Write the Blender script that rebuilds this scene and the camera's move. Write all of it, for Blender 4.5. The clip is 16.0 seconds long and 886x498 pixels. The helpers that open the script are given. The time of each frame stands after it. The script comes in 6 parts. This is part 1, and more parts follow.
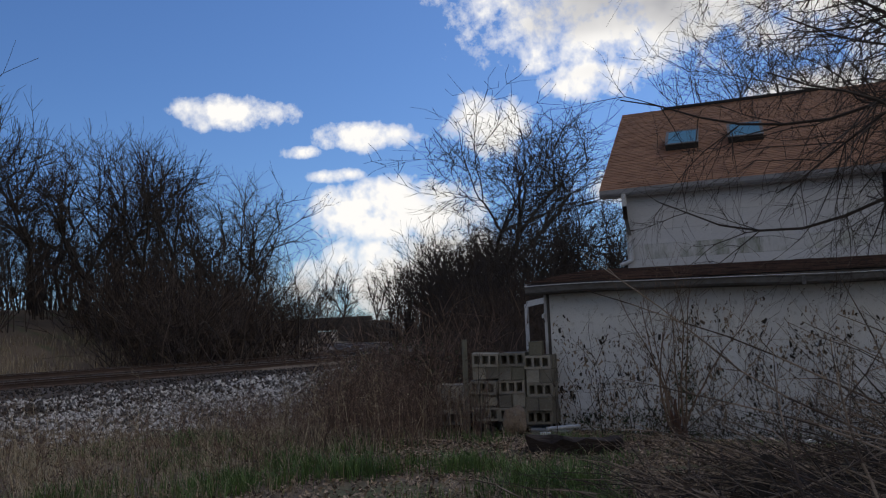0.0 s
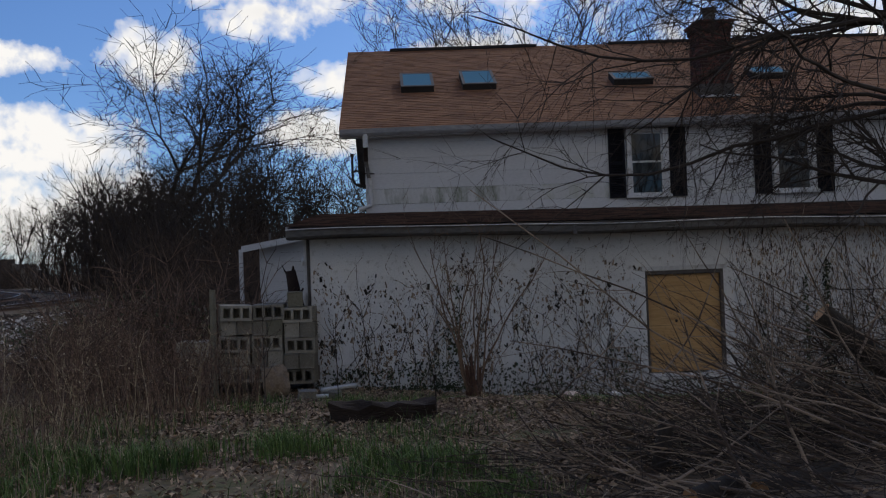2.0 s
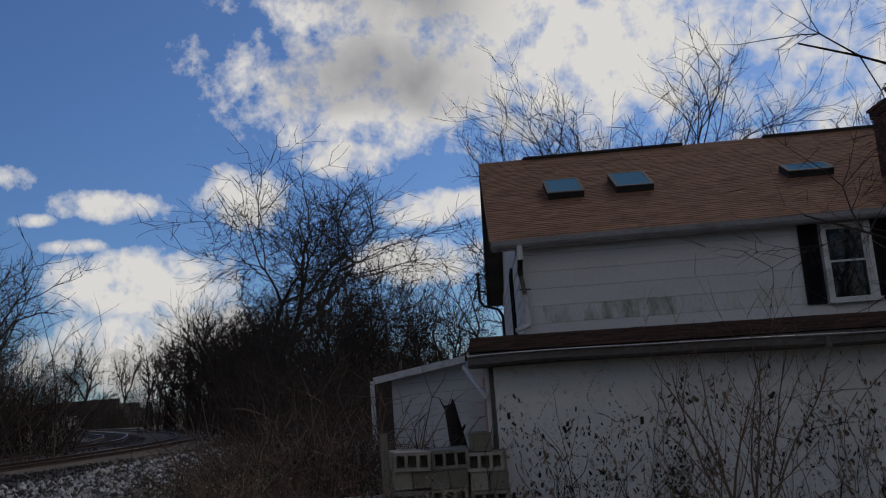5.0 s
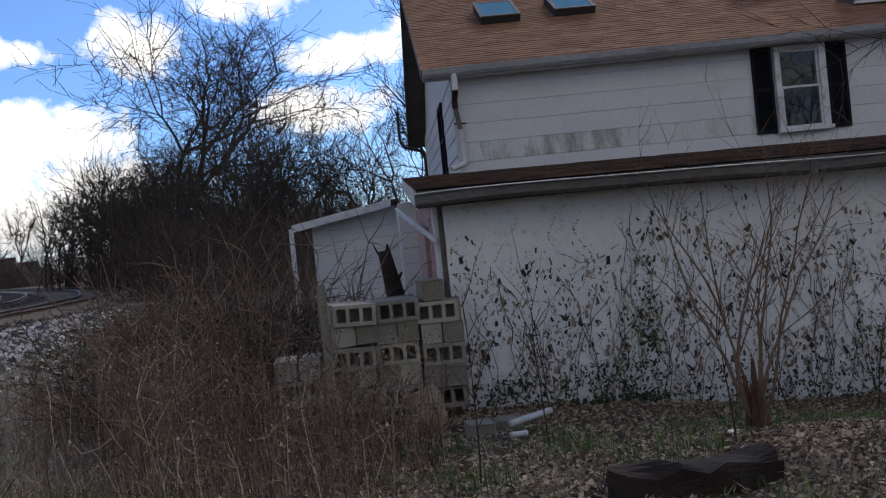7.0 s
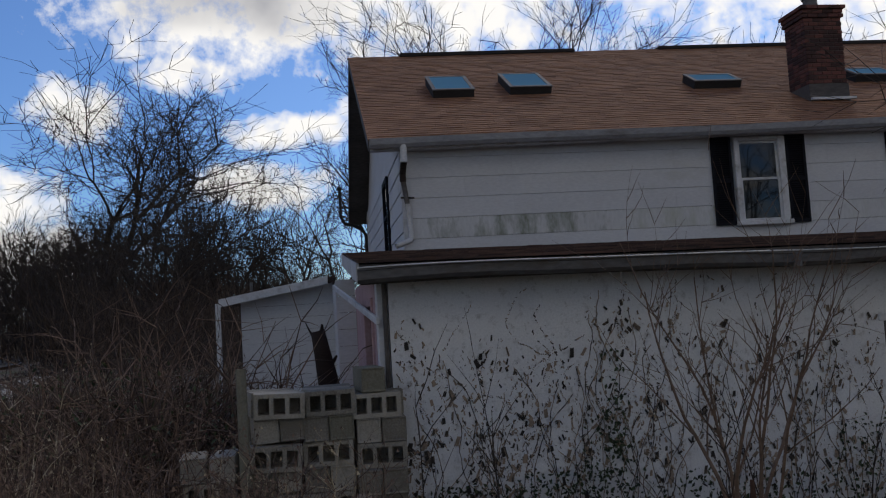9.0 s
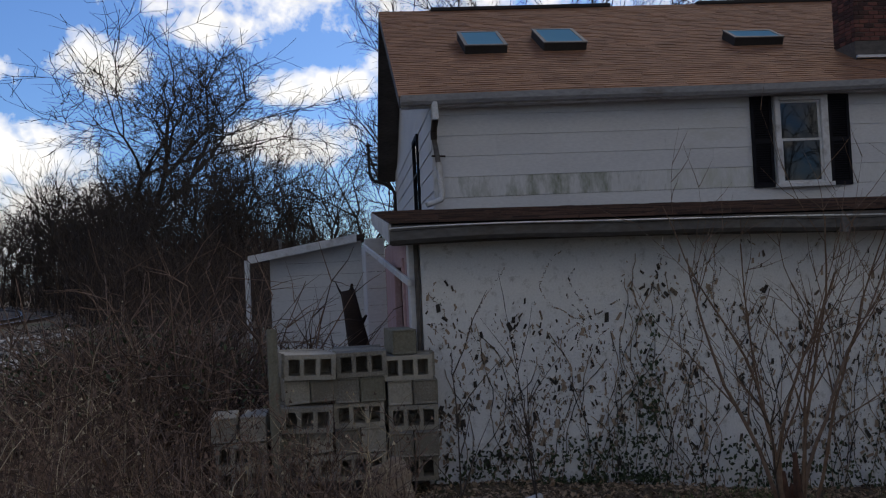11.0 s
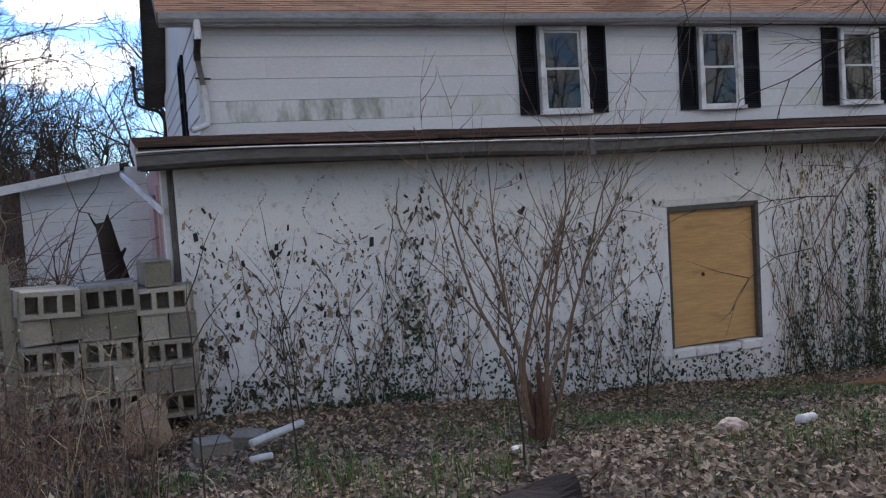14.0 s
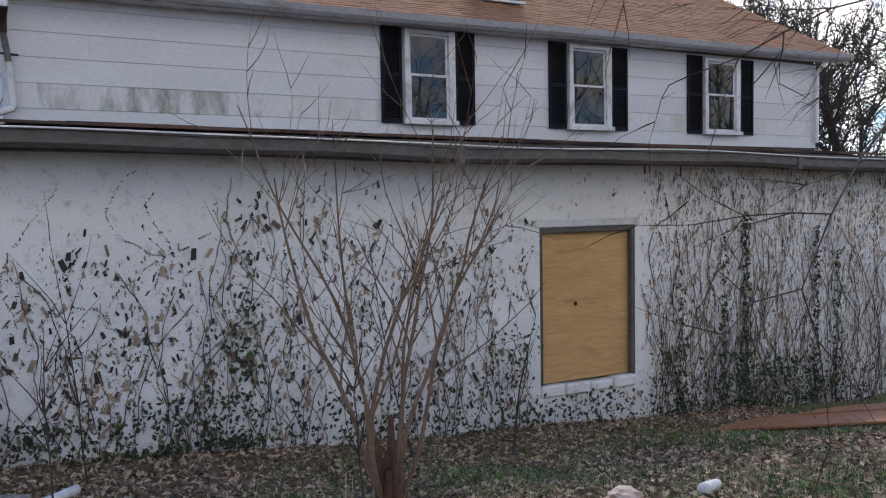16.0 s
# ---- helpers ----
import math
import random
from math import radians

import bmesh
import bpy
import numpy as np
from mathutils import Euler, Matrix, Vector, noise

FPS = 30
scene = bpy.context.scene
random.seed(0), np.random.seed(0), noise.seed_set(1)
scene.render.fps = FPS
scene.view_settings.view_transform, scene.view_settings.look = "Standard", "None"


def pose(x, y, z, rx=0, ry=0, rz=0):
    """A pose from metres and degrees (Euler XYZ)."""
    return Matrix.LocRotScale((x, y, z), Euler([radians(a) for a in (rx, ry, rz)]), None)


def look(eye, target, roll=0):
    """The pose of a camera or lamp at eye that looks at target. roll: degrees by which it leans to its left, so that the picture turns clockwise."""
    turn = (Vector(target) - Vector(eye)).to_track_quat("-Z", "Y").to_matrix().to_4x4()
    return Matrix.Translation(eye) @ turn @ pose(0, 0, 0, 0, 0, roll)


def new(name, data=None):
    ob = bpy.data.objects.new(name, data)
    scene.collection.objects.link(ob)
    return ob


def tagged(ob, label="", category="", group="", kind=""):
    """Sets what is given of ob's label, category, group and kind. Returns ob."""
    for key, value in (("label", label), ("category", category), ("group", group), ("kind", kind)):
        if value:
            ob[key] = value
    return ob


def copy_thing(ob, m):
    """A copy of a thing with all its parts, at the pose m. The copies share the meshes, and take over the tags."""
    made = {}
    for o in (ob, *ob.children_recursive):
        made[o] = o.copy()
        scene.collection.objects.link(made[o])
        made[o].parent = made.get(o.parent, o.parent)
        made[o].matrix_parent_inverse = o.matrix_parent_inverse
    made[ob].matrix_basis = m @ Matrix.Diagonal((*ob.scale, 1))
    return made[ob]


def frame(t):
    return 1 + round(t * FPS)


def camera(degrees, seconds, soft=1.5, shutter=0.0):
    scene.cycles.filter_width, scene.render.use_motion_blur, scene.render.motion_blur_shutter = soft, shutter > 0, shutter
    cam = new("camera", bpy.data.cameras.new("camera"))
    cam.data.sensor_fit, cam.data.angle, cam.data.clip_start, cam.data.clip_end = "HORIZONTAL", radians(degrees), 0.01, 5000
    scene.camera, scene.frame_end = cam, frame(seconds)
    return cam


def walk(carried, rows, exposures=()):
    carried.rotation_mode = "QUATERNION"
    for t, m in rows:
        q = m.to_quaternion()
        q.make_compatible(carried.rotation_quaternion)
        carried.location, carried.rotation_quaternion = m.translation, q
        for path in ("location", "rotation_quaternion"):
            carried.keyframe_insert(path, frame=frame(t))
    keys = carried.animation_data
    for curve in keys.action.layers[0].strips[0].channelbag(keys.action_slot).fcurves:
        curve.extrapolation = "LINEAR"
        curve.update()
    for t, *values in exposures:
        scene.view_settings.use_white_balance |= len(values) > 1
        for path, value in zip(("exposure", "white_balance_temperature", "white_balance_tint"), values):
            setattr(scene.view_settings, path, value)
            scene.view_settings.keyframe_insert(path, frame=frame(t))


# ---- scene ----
cam = camera(54.9, 16.0, 1.2)
PATH = [
    (0, (2.562, -12.325, 1.526), (1.924, -10.44, 1.719), -2.4),
    (0.5, (2.127, -12.088, 1.545), (1.684, -10.145, 1.715), -2.3),
    (1, (1.749, -11.835, 1.57), (1.544, -9.847, 1.647), -1.7),
    (1.5, (1.399, -11.533, 1.6), (1.432, -9.534, 1.637), -2.1),
    (2, (1.073, -11.25, 1.613), (1.192, -9.254, 1.649), -2.1),
    (2.5, (0.776, -10.971, 1.614), (0.666, -8.976, 1.705), -1.6),
    (3, (0.506, -10.666, 1.633), (0.119, -8.712, 1.812), 4.4),
    (3.5, (0.31, -10.358, 1.645), (0.146, -8.382, 1.914), 4.4),
    (3.7, (0.249, -10.226, 1.653), (0.151, -8.268, 2.046), -1.8),
    (5.8, (-0.321, -8.799, 1.776), (-0.34, -6.813, 2.012), -5.8),
    (6, (-0.361, -8.674, 1.776), (-0.308, -6.685, 1.973), -5.8),
    (6.5, (-0.439, -8.374, 1.748), (-0.43, -6.375, 1.809), -8.1),
    (7, (-0.503, -8.054, 1.736), (-0.386, -6.058, 1.701), -5.9),
    (7.5, (-0.546, -7.737, 1.722), (-0.216, -5.765, 1.733), -3.7),
    (8, (-0.526, -7.392, 1.716), (-0.291, -5.407, 1.776), -4.2),
    (8.2, (-0.517, -7.302, 1.715), (-0.264, -5.32, 1.801), -4.1),
    (10.3, (-0.548, -6.958, 1.783), (-0.268, -4.985, 1.95), -3.0),
    (10.5, (-0.552, -6.945, 1.784), (-0.301, -4.966, 1.925), -2.8),
    (11, (-0.557, -6.945, 1.775), (-0.343, -4.957, 1.826), -2.7),
    (11.5, (-0.551, -6.953, 1.771), (-0.303, -4.968, 1.751), -3.0),
    (12, (-0.54, -6.964, 1.771), (-0.26, -4.986, 1.684), -2.7),
    (12.5, (-0.531, -6.98, 1.765), (-0.228, -5.006, 1.643), -2.9),
    (13, (-0.492, -6.981, 1.756), (-0.128, -5.017, 1.654), -3.1),
    (13.5, (-0.403, -6.965, 1.743), (0.085, -5.027, 1.669), -3.5),
    (14, (-0.325, -6.884, 1.718), (0.353, -5.008, 1.58), -3.6),
    (14.5, (-0.265, -6.681, 1.699), (0.6, -4.88, 1.609), -2.9),
    (15, (-0.14, -6.468, 1.69), (0.821, -4.714, 1.679), -3.2),
    (15.5, (0.031, -6.205, 1.684), (0.999, -4.455, 1.691), -2.3),
    (16, (0.154, -5.913, 1.657), (1.136, -4.175, 1.546), -0.9),
]
walk(cam, [(t, look(eye, target, roll)) for t, eye, target, roll in PATH],
     exposures=[(0.0, -1.05), (1.0, -1.13), (2.5, -1.11), (3.7, -1.63), (5.8, -1.53), (6.2, -1.43), (6.6, -1.13), (7.0, -0.48), (7.5, -0.23), (8.2, -0.68), (10.4, -1.18), (11.0, -0.93), (12.0, -0.16), (12.5, 0.02), (13.5, 0.17), (14.0, 0.29), (14.5, 0.89), (15.0, 0.67), (15.5, 0.09), (16.0, 0.55)])

# ---- world, sun ----
world = bpy.data.worlds.new("sky_world")
scene.world = world
world.use_nodes = True
WN, WL = world.node_tree.nodes, world.node_tree.links
WN.clear()


def wmath(op, a, b=None, clamp=False):
    n = WN.new("ShaderNodeMath")
    n.operation, n.use_clamp = op, clamp
    for i, v in enumerate((a, b)):
        if v is None:
            continue
        if isinstance(v, (int, float)):
            n.inputs[i].default_value = v
        else:
            WL.new(v, n.inputs[i])
    return n.outputs[0]


SUN_EL, SUN_AZ = 42.0, 28.0
sky = WN.new("ShaderNodeTexSky")
sky.sky_type, sky.sun_disc = "NISHITA", False
sky.sun_elevation, sky.sun_rotation = radians(SUN_EL), radians(SUN_AZ)
sky.altitude, sky.air_density, sky.dust_density, sky.ozone_density = 100, 1.0, 0.6, 2.2
coord = WN.new("ShaderNodeTexCoord")
sep = WN.new("ShaderNodeSeparateXYZ")
WL.new(coord.outputs["Generated"], sep.inputs[0])
az = wmath("MULTIPLY", wmath("ARCTAN2", sep.outputs[0], sep.outputs[1]), 57.2958)
el = wmath("MULTIPLY", wmath("ARCSINE", sep.outputs[2]), 57.2958)
# clouds: azimuth from north (+y) to the east, elevation, half width, half height
CLOUDS = [(-32.4, 14.8, 3.7, 1.1), (-23.3, 13.1, 3.4, 1.0), (-28.2, 12.2, 1.4, 0.5), (-26.0, 10.7, 2.2, 0.5), (-21.8, 8.1, 5.8, 2.3),
          (-20.5, 4.0, 8.0, 3.2), (-15.0, 13.7, 2.9, 1.9), (-4.0, 21.1, 12.5, 4.6), (-8.0, 16.1, 3.4, 1.3), (10.5, 21.5, 9.5, 6.0),
          (-1.5, 12.5, 4.4, 1.2), (-3.5, 8.9, 5.5, 1.5), (53.0, 17.5, 34.0, 20.0), (7.0, 13.5, 5.0, 2.0), (2.0, 26.5, 15.0, 5.0)]
field = None
for a, e, w, h in CLOUDS:
    dx = wmath("POWER", wmath("ABSOLUTE", wmath("DIVIDE", wmath("SUBTRACT", az, a), w)), 2.0)
    dy = wmath("POWER", wmath("ABSOLUTE", wmath("DIVIDE", wmath("SUBTRACT", el, e), h)), 2.0)
    blob = wmath("SUBTRACT", 1.0, wmath("ADD", dx, dy))
    field = blob if field is None else wmath("MAXIMUM", field, blob)
wide = WN.new("ShaderNodeTexNoise")
wide.inputs["Scale"].default_value, wide.inputs["Detail"].default_value = 2.2, 6
WL.new(coord.outputs["Generated"], wide.inputs["Vector"])
fine = WN.new("ShaderNodeTexNoise")
fine.inputs["Scale"].default_value, fine.inputs["Detail"].default_value, fine.inputs["Roughness"].default_value = 27, 10, 0.62
WL.new(coord.outputs["Generated"], fine.inputs["Vector"])
# unseen broken cloud added behind the viewer, its amount set to light the house
rest = wmath("MULTIPLY", wmath("SUBTRACT", wide.outputs["Fac"], 0.44), 6.0)
away = wmath("MULTIPLY", wmath("SUBTRACT", wmath("ABSOLUTE", az), 66.0), 0.1, True)
away = wmath("MULTIPLY", away, wmath("MULTIPLY", wmath("SUBTRACT", 58.0, el), 0.08, True))
rest = wmath("SUBTRACT", wmath("MULTIPLY", away, wmath("ADD", rest, 3.0)), 3.0)
field = wmath("MAXIMUM", field, rest)
smooth_field = field
field = wmath("ADD", wmath("MAXIMUM", field, -2.5), wmath("MULTIPLY", wmath("SUBTRACT", fine.outputs["Fac"], 0.5), 4.2))
cover = wmath("MULTIPLY", wmath("ADD", field, 0.25), 0.95, True)
# thick middles turn grey, thin edges stay white
soft = WN.new("ShaderNodeTexNoise")
soft.inputs["Scale"].default_value, soft.inputs["Detail"].default_value = 9, 4
WL.new(coord.outputs["Generated"], soft.inputs["Vector"])
body = wmath("ADD", wmath("SUBTRACT", smooth_field, 0.22), wmath("MULTIPLY", wmath("SUBTRACT", soft.outputs["Fac"], 0.5), 1.8))
body = wmath("MULTIPLY", body, 1.2, True)
tint = WN.new("ShaderNodeMixRGB")
tint.inputs[1].default_value, tint.inputs[2].default_value = (2.1, 2.05, 1.98, 1), (0.92, 0.92, 0.97, 1)
body = wmath("MULTIPLY", body, wmath("MULTIPLY", wmath("SUBTRACT", 5.0, az), 0.14, True))
WL.new(wmath("MULTIPLY", body, wmath("MULTIPLY", wmath("SUBTRACT", el, 16.0), 0.3, True)), tint.inputs[0])
# added cover behind the viewer: a duller, warmer sheet to balance light on walls
dull = WN.new("ShaderNodeMixRGB")
WL.new(away, dull.inputs[0])
WL.new(tint.outputs[0], dull.inputs[1])
dull.inputs[2].default_value = (1.12, 1.07, 1.0, 1)
scaled = WN.new("ShaderNodeMixRGB")
scaled.blend_type, scaled.inputs[0].default_value = "MULTIPLY", 1.0
WL.new(sky.outputs[0], scaled.inputs[1])
scaled.inputs[2].default_value = (0.105, 0.148, 0.215, 1)
mixed = WN.new("ShaderNodeMixRGB")
WL.new(cover, mixed.inputs[0])
WL.new(scaled.outputs[0], mixed.inputs[1])
WL.new(dull.outputs[0], mixed.inputs[2])
back = WN.new("ShaderNodeBackground")
back.inputs["Strength"].default_value = 1.0
WL.new(mixed.outputs[0], back.inputs["Color"])
wout = WN.new("ShaderNodeOutputWorld")
WL.new(back.outputs[0], wout.inputs["Surface"])

sun = new("sun", bpy.data.lights.new("sun", "SUN"))
sun.data.energy, sun.data.angle, sun.data.color = 1.5, radians(8), (1.0, 0.92, 0.80)
sun_dir = Vector((math.sin(radians(SUN_AZ)) * math.cos(radians(SUN_EL)), math.cos(radians(SUN_AZ)) * math.cos(radians(SUN_EL)), math.sin(radians(SUN_EL))))
sun.matrix_world = look(sun_dir * 60, (0, 0, 0))

# ---- materials ----


def material(name, dark, light, rough=0.85, scale=3.0, fine=40.0, bump=0.15, metal=0.0, stretch=(1, 1, 1), island=0.0, dirt=None, dirt_amount=0.0, dirt_scale=1.2, local=False, spec=0.5):
    """A surface whose colour varies at two scales, with fine relief; island: how far each piece differs."""
    m = bpy.data.materials.new(name)
    m.use_nodes = True
    N, L = m.node_tree.nodes, m.node_tree.links
    bs = N["Principled BSDF"]
    bs.inputs["Roughness"].default_value, bs.inputs["Metallic"].default_value = rough, metal
    bs.inputs["Specular IOR Level"].default_value = spec
    tc = N.new("ShaderNodeTexCoord")
    geo = N.new("ShaderNodeNewGeometry")
    mp = N.new("ShaderNodeMapping")
    mp.inputs["Scale"].default_value = stretch
    L.new(tc.outputs["Object"] if local else geo.outputs["Position"], mp.inputs["Vector"])
    n1 = N.new("ShaderNodeTexNoise")
    n1.inputs["Scale"].default_value, n1.inputs["Detail"].default_value = scale, 5
    n2 = N.new("ShaderNodeTexNoise")
    n2.inputs["Scale"].default_value, n2.inputs["Detail"].default_value = fine, 4
    L.new(mp.outputs[0], n1.inputs["Vector"])
    L.new(mp.outputs[0], n2.inputs["Vector"])
    add = N.new("ShaderNodeMath")
    add.operation = "MULTIPLY_ADD"
    L.new(n2.outputs["Fac"], add.inputs[0])
    add.inputs[1].default_value = 0.55
    half = N.new("ShaderNodeMath")
    half.operation = "MULTIPLY"
    half.inputs[1].default_value = 0.45
    L.new(n1.outputs["Fac"], half.inputs[0])
    L.new(half.outputs[0], add.inputs[2])
    fac = add.outputs[0]
    if island:
        oi = N.new("ShaderNodeObjectInfo")
        s = N.new("ShaderNodeMath")
        s.operation = "ADD"
        L.new(geo.outputs["Random Per Island"], s.inputs[0])
        L.new(oi.outputs["Random"], s.inputs[1])
        f = N.new("ShaderNodeMath")
        f.operation = "FRACT"
        L.new(s.outputs[0], f.inputs[0])
        k = N.new("ShaderNodeMath")
        k.operation = "MULTIPLY_ADD"
        L.new(f.outputs[0], k.inputs[0])
        k.inputs[1].default_value = island
        sub = N.new("ShaderNodeMath")
        sub.operation = "SUBTRACT"
        L.new(fac, sub.inputs[0])
        sub.inputs[1].default_value = island / 2
        L.new(sub.outputs[0], k.inputs[2])
        fac = k.outputs[0]
    ramp = N.new("ShaderNodeValToRGB")
    ramp.color_ramp.elements[0].position, ramp.color_ramp.elements[1].position = 0.3, 0.7
    ramp.color_ramp.elements[0].color, ramp.color_ramp.elements[1].color = (*dark, 1), (*light, 1)
    L.new(fac, ramp.inputs[0])
    col = ramp.outputs[0]
    if dirt:
        n3 = N.new("ShaderNodeTexNoise")
        n3.inputs["Scale"].default_value, n3.inputs["Detail"].default_value, n3.inputs["Roughness"].default_value = dirt_scale, 8, 0.7
        L.new(mp.outputs[0], n3.inputs["Vector"])
        r3 = N.new("ShaderNodeValToRGB")
        r3.color_ramp.elements[0].position, r3.color_ramp.elements[1].position = 0.62 - dirt_amount * 0.25, 0.72
        L.new(n3.outputs["Fac"], r3.inputs[0])
        mx = N.new("ShaderNodeMixRGB")
        L.new(r3.outputs[0], mx.inputs[0])
        L.new(col, mx.inputs[1])
        mx.inputs[2].default_value = (*dirt, 1)
        col = mx.outputs[0]
    L.new(col, bs.inputs["Base Color"])
    if bump:
        b = N.new("ShaderNodeBump")
        b.inputs["Strength"].default_value, b.inputs["Distance"].default_value = bump, 0.02
        L.new(add.outputs[0], b.inputs["Height"])
        L.new(b.outputs[0], bs.inputs["Normal"])
    return m


def glass_material(name, tint, rough=0.02, ior=1.5, spec=0.5):
    m = bpy.data.materials.new(name)
    m.use_nodes = True
    bs = m.node_tree.nodes["Principled BSDF"]
    bs.inputs["Base Color"].default_value = (*tint, 1)
    bs.inputs["Roughness"].default_value = rough
    bs.inputs["IOR"].default_value = ior
    bs.inputs["Specular IOR Level"].default_value = spec
    return m


M_STUCCO = material("white_stucco", (0.64, 0.64, 0.64), (0.82, 0.82, 0.81), 0.9, 1.6, 60, 0.35, dirt=(0.40, 0.385, 0.36), dirt_amount=0.32, dirt_scale=11.0)
M_SIDING = material("white_siding", (0.52, 0.52, 0.53), (0.66, 0.66, 0.66), 0.75, 1.1, 30, 0.12, island=0.1, dirt=(0.50, 0.50, 0.45), dirt_amount=0.2, dirt_scale=0.9, stretch=(0.5, 1, 1.5))
M_TRIM = material("weathered_white_trim", (0.48, 0.48, 0.48), (0.72, 0.72, 0.72), 0.6, 2, 40, 0.1, dirt=(0.25, 0.22, 0.18), dirt_amount=0.4, dirt_scale=5)
M_GUTTER = material("dull_gutter", (0.085, 0.08, 0.08), (0.20, 0.195, 0.19), 0.75, 2, 30, 0.1, dirt=(0.10, 0.08, 0.06), dirt_amount=0.5, dirt_scale=4, stretch=(0.4, 1, 1), spec=0.25)
M_PALEGUTTER = material("pale_grey_gutter", (0.24, 0.24, 0.25), (0.42, 0.42, 0.43), 0.5, 2, 30, 0.08, dirt=(0.17, 0.15, 0.14), dirt_amount=0.35, dirt_scale=4, stretch=(0.4, 1, 1), spec=0.4)
M_FASCIA = material("dark_fascia", (0.045, 0.04, 0.037), (0.13, 0.115, 0.105), 0.8, 2, 30, 0.2, stretch=(0.3, 1, 1))
M_SHINGLE = material("brown_shingle", (0.17, 0.076, 0.036), (0.34, 0.165, 0.082), 0.95, 2.5, 110, 0.5, island=0.22)
M_SHINGLE_OLD = material("dark_shingle", (0.04, 0.025, 0.02), (0.125, 0.07, 0.052), 0.95, 2.5, 90, 0.4, island=0.5, dirt=(0.05, 0.045, 0.035), dirt_amount=0.4, dirt_scale=3)
M_BLACK = material("black_shutter_paint", (0.005, 0.005, 0.008), (0.012, 0.012, 0.017), 0.7, 3, 40, 0.05, spec=0.15)
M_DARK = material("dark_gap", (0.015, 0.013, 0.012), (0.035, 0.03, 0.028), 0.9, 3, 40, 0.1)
M_GLASS = glass_material("window_pane", (0.012, 0.014, 0.016), 0.02, 1.5)
# sky reflection is painted as a matte blue base; the pane mirrors nothing
M_SKYGLASS = glass_material("painted_sky_pane", (0.13, 0.28, 0.38), 0.6, 1.3, 0.0)
M_BRICK = material("red_brick", (0.045, 0.02, 0.017), (0.15, 0.055, 0.042), 0.9, 6, 50, 0.3, island=0.6)
M_MORTAR = material("mortar", (0.09, 0.075, 0.065), (0.16, 0.14, 0.12), 0.95, 6, 60, 0.3)
M_PLYWOOD = material("plywood_board", (0.42, 0.24, 0.09), (0.62, 0.39, 0.17), 0.7, 1.6, 12, 0.1, stretch=(0.6, 1, 5), dirt=(0.30, 0.16, 0.07), dirt_amount=0.3, dirt_scale=2.2)
M_WETPLY = material("weathered_plywood_sheet", (0.25, 0.095, 0.035), (0.46, 0.20, 0.085), 0.65, 1.6, 12, 0.1, stretch=(1, 5, 1))
M_BLOCK = material("concrete_block", (0.17, 0.152, 0.12), (0.38, 0.345, 0.28), 0.95, 5, 70, 0.5, island=0.4, dirt=(0.20, 0.18, 0.13), dirt_amount=0.35, dirt_scale=4)
M_BLOCKDARK = material("mossy_concrete_block", (0.13, 0.12, 0.085), (0.25, 0.23, 0.17), 0.95, 5, 60, 0.5)
M_SOIL = material("leafy_soil", (0.075, 0.055, 0.037), (0.24, 0.175, 0.115), 0.97, 0.6, 30, 0.9, dirt=(0.085, 0.11, 0.035), dirt_amount=0.45, dirt_scale=0.55)
M_STONE = material("pale_ballast", (0.09, 0.08, 0.07), (0.62, 0.58, 0.52), 0.95, 3, 30, 0.4, island=1.2)
M_DARKSTONE = material("dark_ballast", (0.022, 0.017, 0.014), (0.075, 0.06, 0.05), 0.9, 3, 30, 0.3, island=0.9)
M_BED = material("ballast_bed", (0.03, 0.023, 0.018), (0.095, 0.075, 0.06), 0.97, 7, 18, 1.0)
M_RAIL = material("rusty_rail", (0.05, 0.03, 0.022), (0.12, 0.075, 0.055), 0.6, 4, 40, 0.2, metal=0.3)
M_RAILTOP = material("worn_steel", (0.30, 0.30, 0.31), (0.46, 0.46, 0.47), 0.3, 4, 40, 0.02, metal=0.9)
M_TIE = material("railway_tie", (0.03, 0.022, 0.016), (0.10, 0.07, 0.05), 0.95, 4, 40, 0.5, island=0.3)
M_CONCRETE = material("bridge_concrete", (0.04, 0.035, 0.03), (0.10, 0.088, 0.078), 0.9, 0.5, 8, 0.2)
M_BARK = material("grey_bark", (0.02, 0.016, 0.013), (0.065, 0.053, 0.043), 0.95, 4, 40, 0.5, stretch=(1, 1, 0.3))
M_TWIG = material("bare_twig", (0.026, 0.019, 0.015), (0.07, 0.052, 0.04), 0.9, 3, 30, 0.0)
M_SHRUBBARK = material("tan_shrub_bark", (0.10, 0.062, 0.04), (0.23, 0.155, 0.105), 0.85, 6, 40, 0.3)
M_PALETWIG = material("pale_cut_branch", (0.075, 0.05, 0.036), (0.31, 0.235, 0.17), 0.85, 4, 40, 0.2, island=0.8)
M_CUTWOOD = material("fresh_cut_wood", (0.26, 0.13, 0.055), (0.46, 0.27, 0.13), 0.8, 5, 40, 0.2)
M_WEED = material("dead_weed", (0.07, 0.044, 0.031), (0.21, 0.136, 0.094), 0.95, 2, 30, 0.0, island=0.9)
M_STRAW = material("dry_grass", (0.26, 0.20, 0.12), (0.50, 0.41, 0.27), 0.9, 2, 30, 0.0, island=0.6)
M_GRASS = material("green_grass", (0.045, 0.09, 0.018), (0.14, 0.22, 0.055), 0.8, 2, 30, 0.0, island=0.6)
M_LITTER = material("fallen_leaf", (0.09, 0.06, 0.04), (0.46, 0.34, 0.23), 0.9, 2, 30, 0.0, island=0.9)
M_IVY = material("ivy_leaf", (0.012, 0.022, 0.008), (0.045, 0.07, 0.025), 0.55, 3, 30, 0.0, island=0.6)
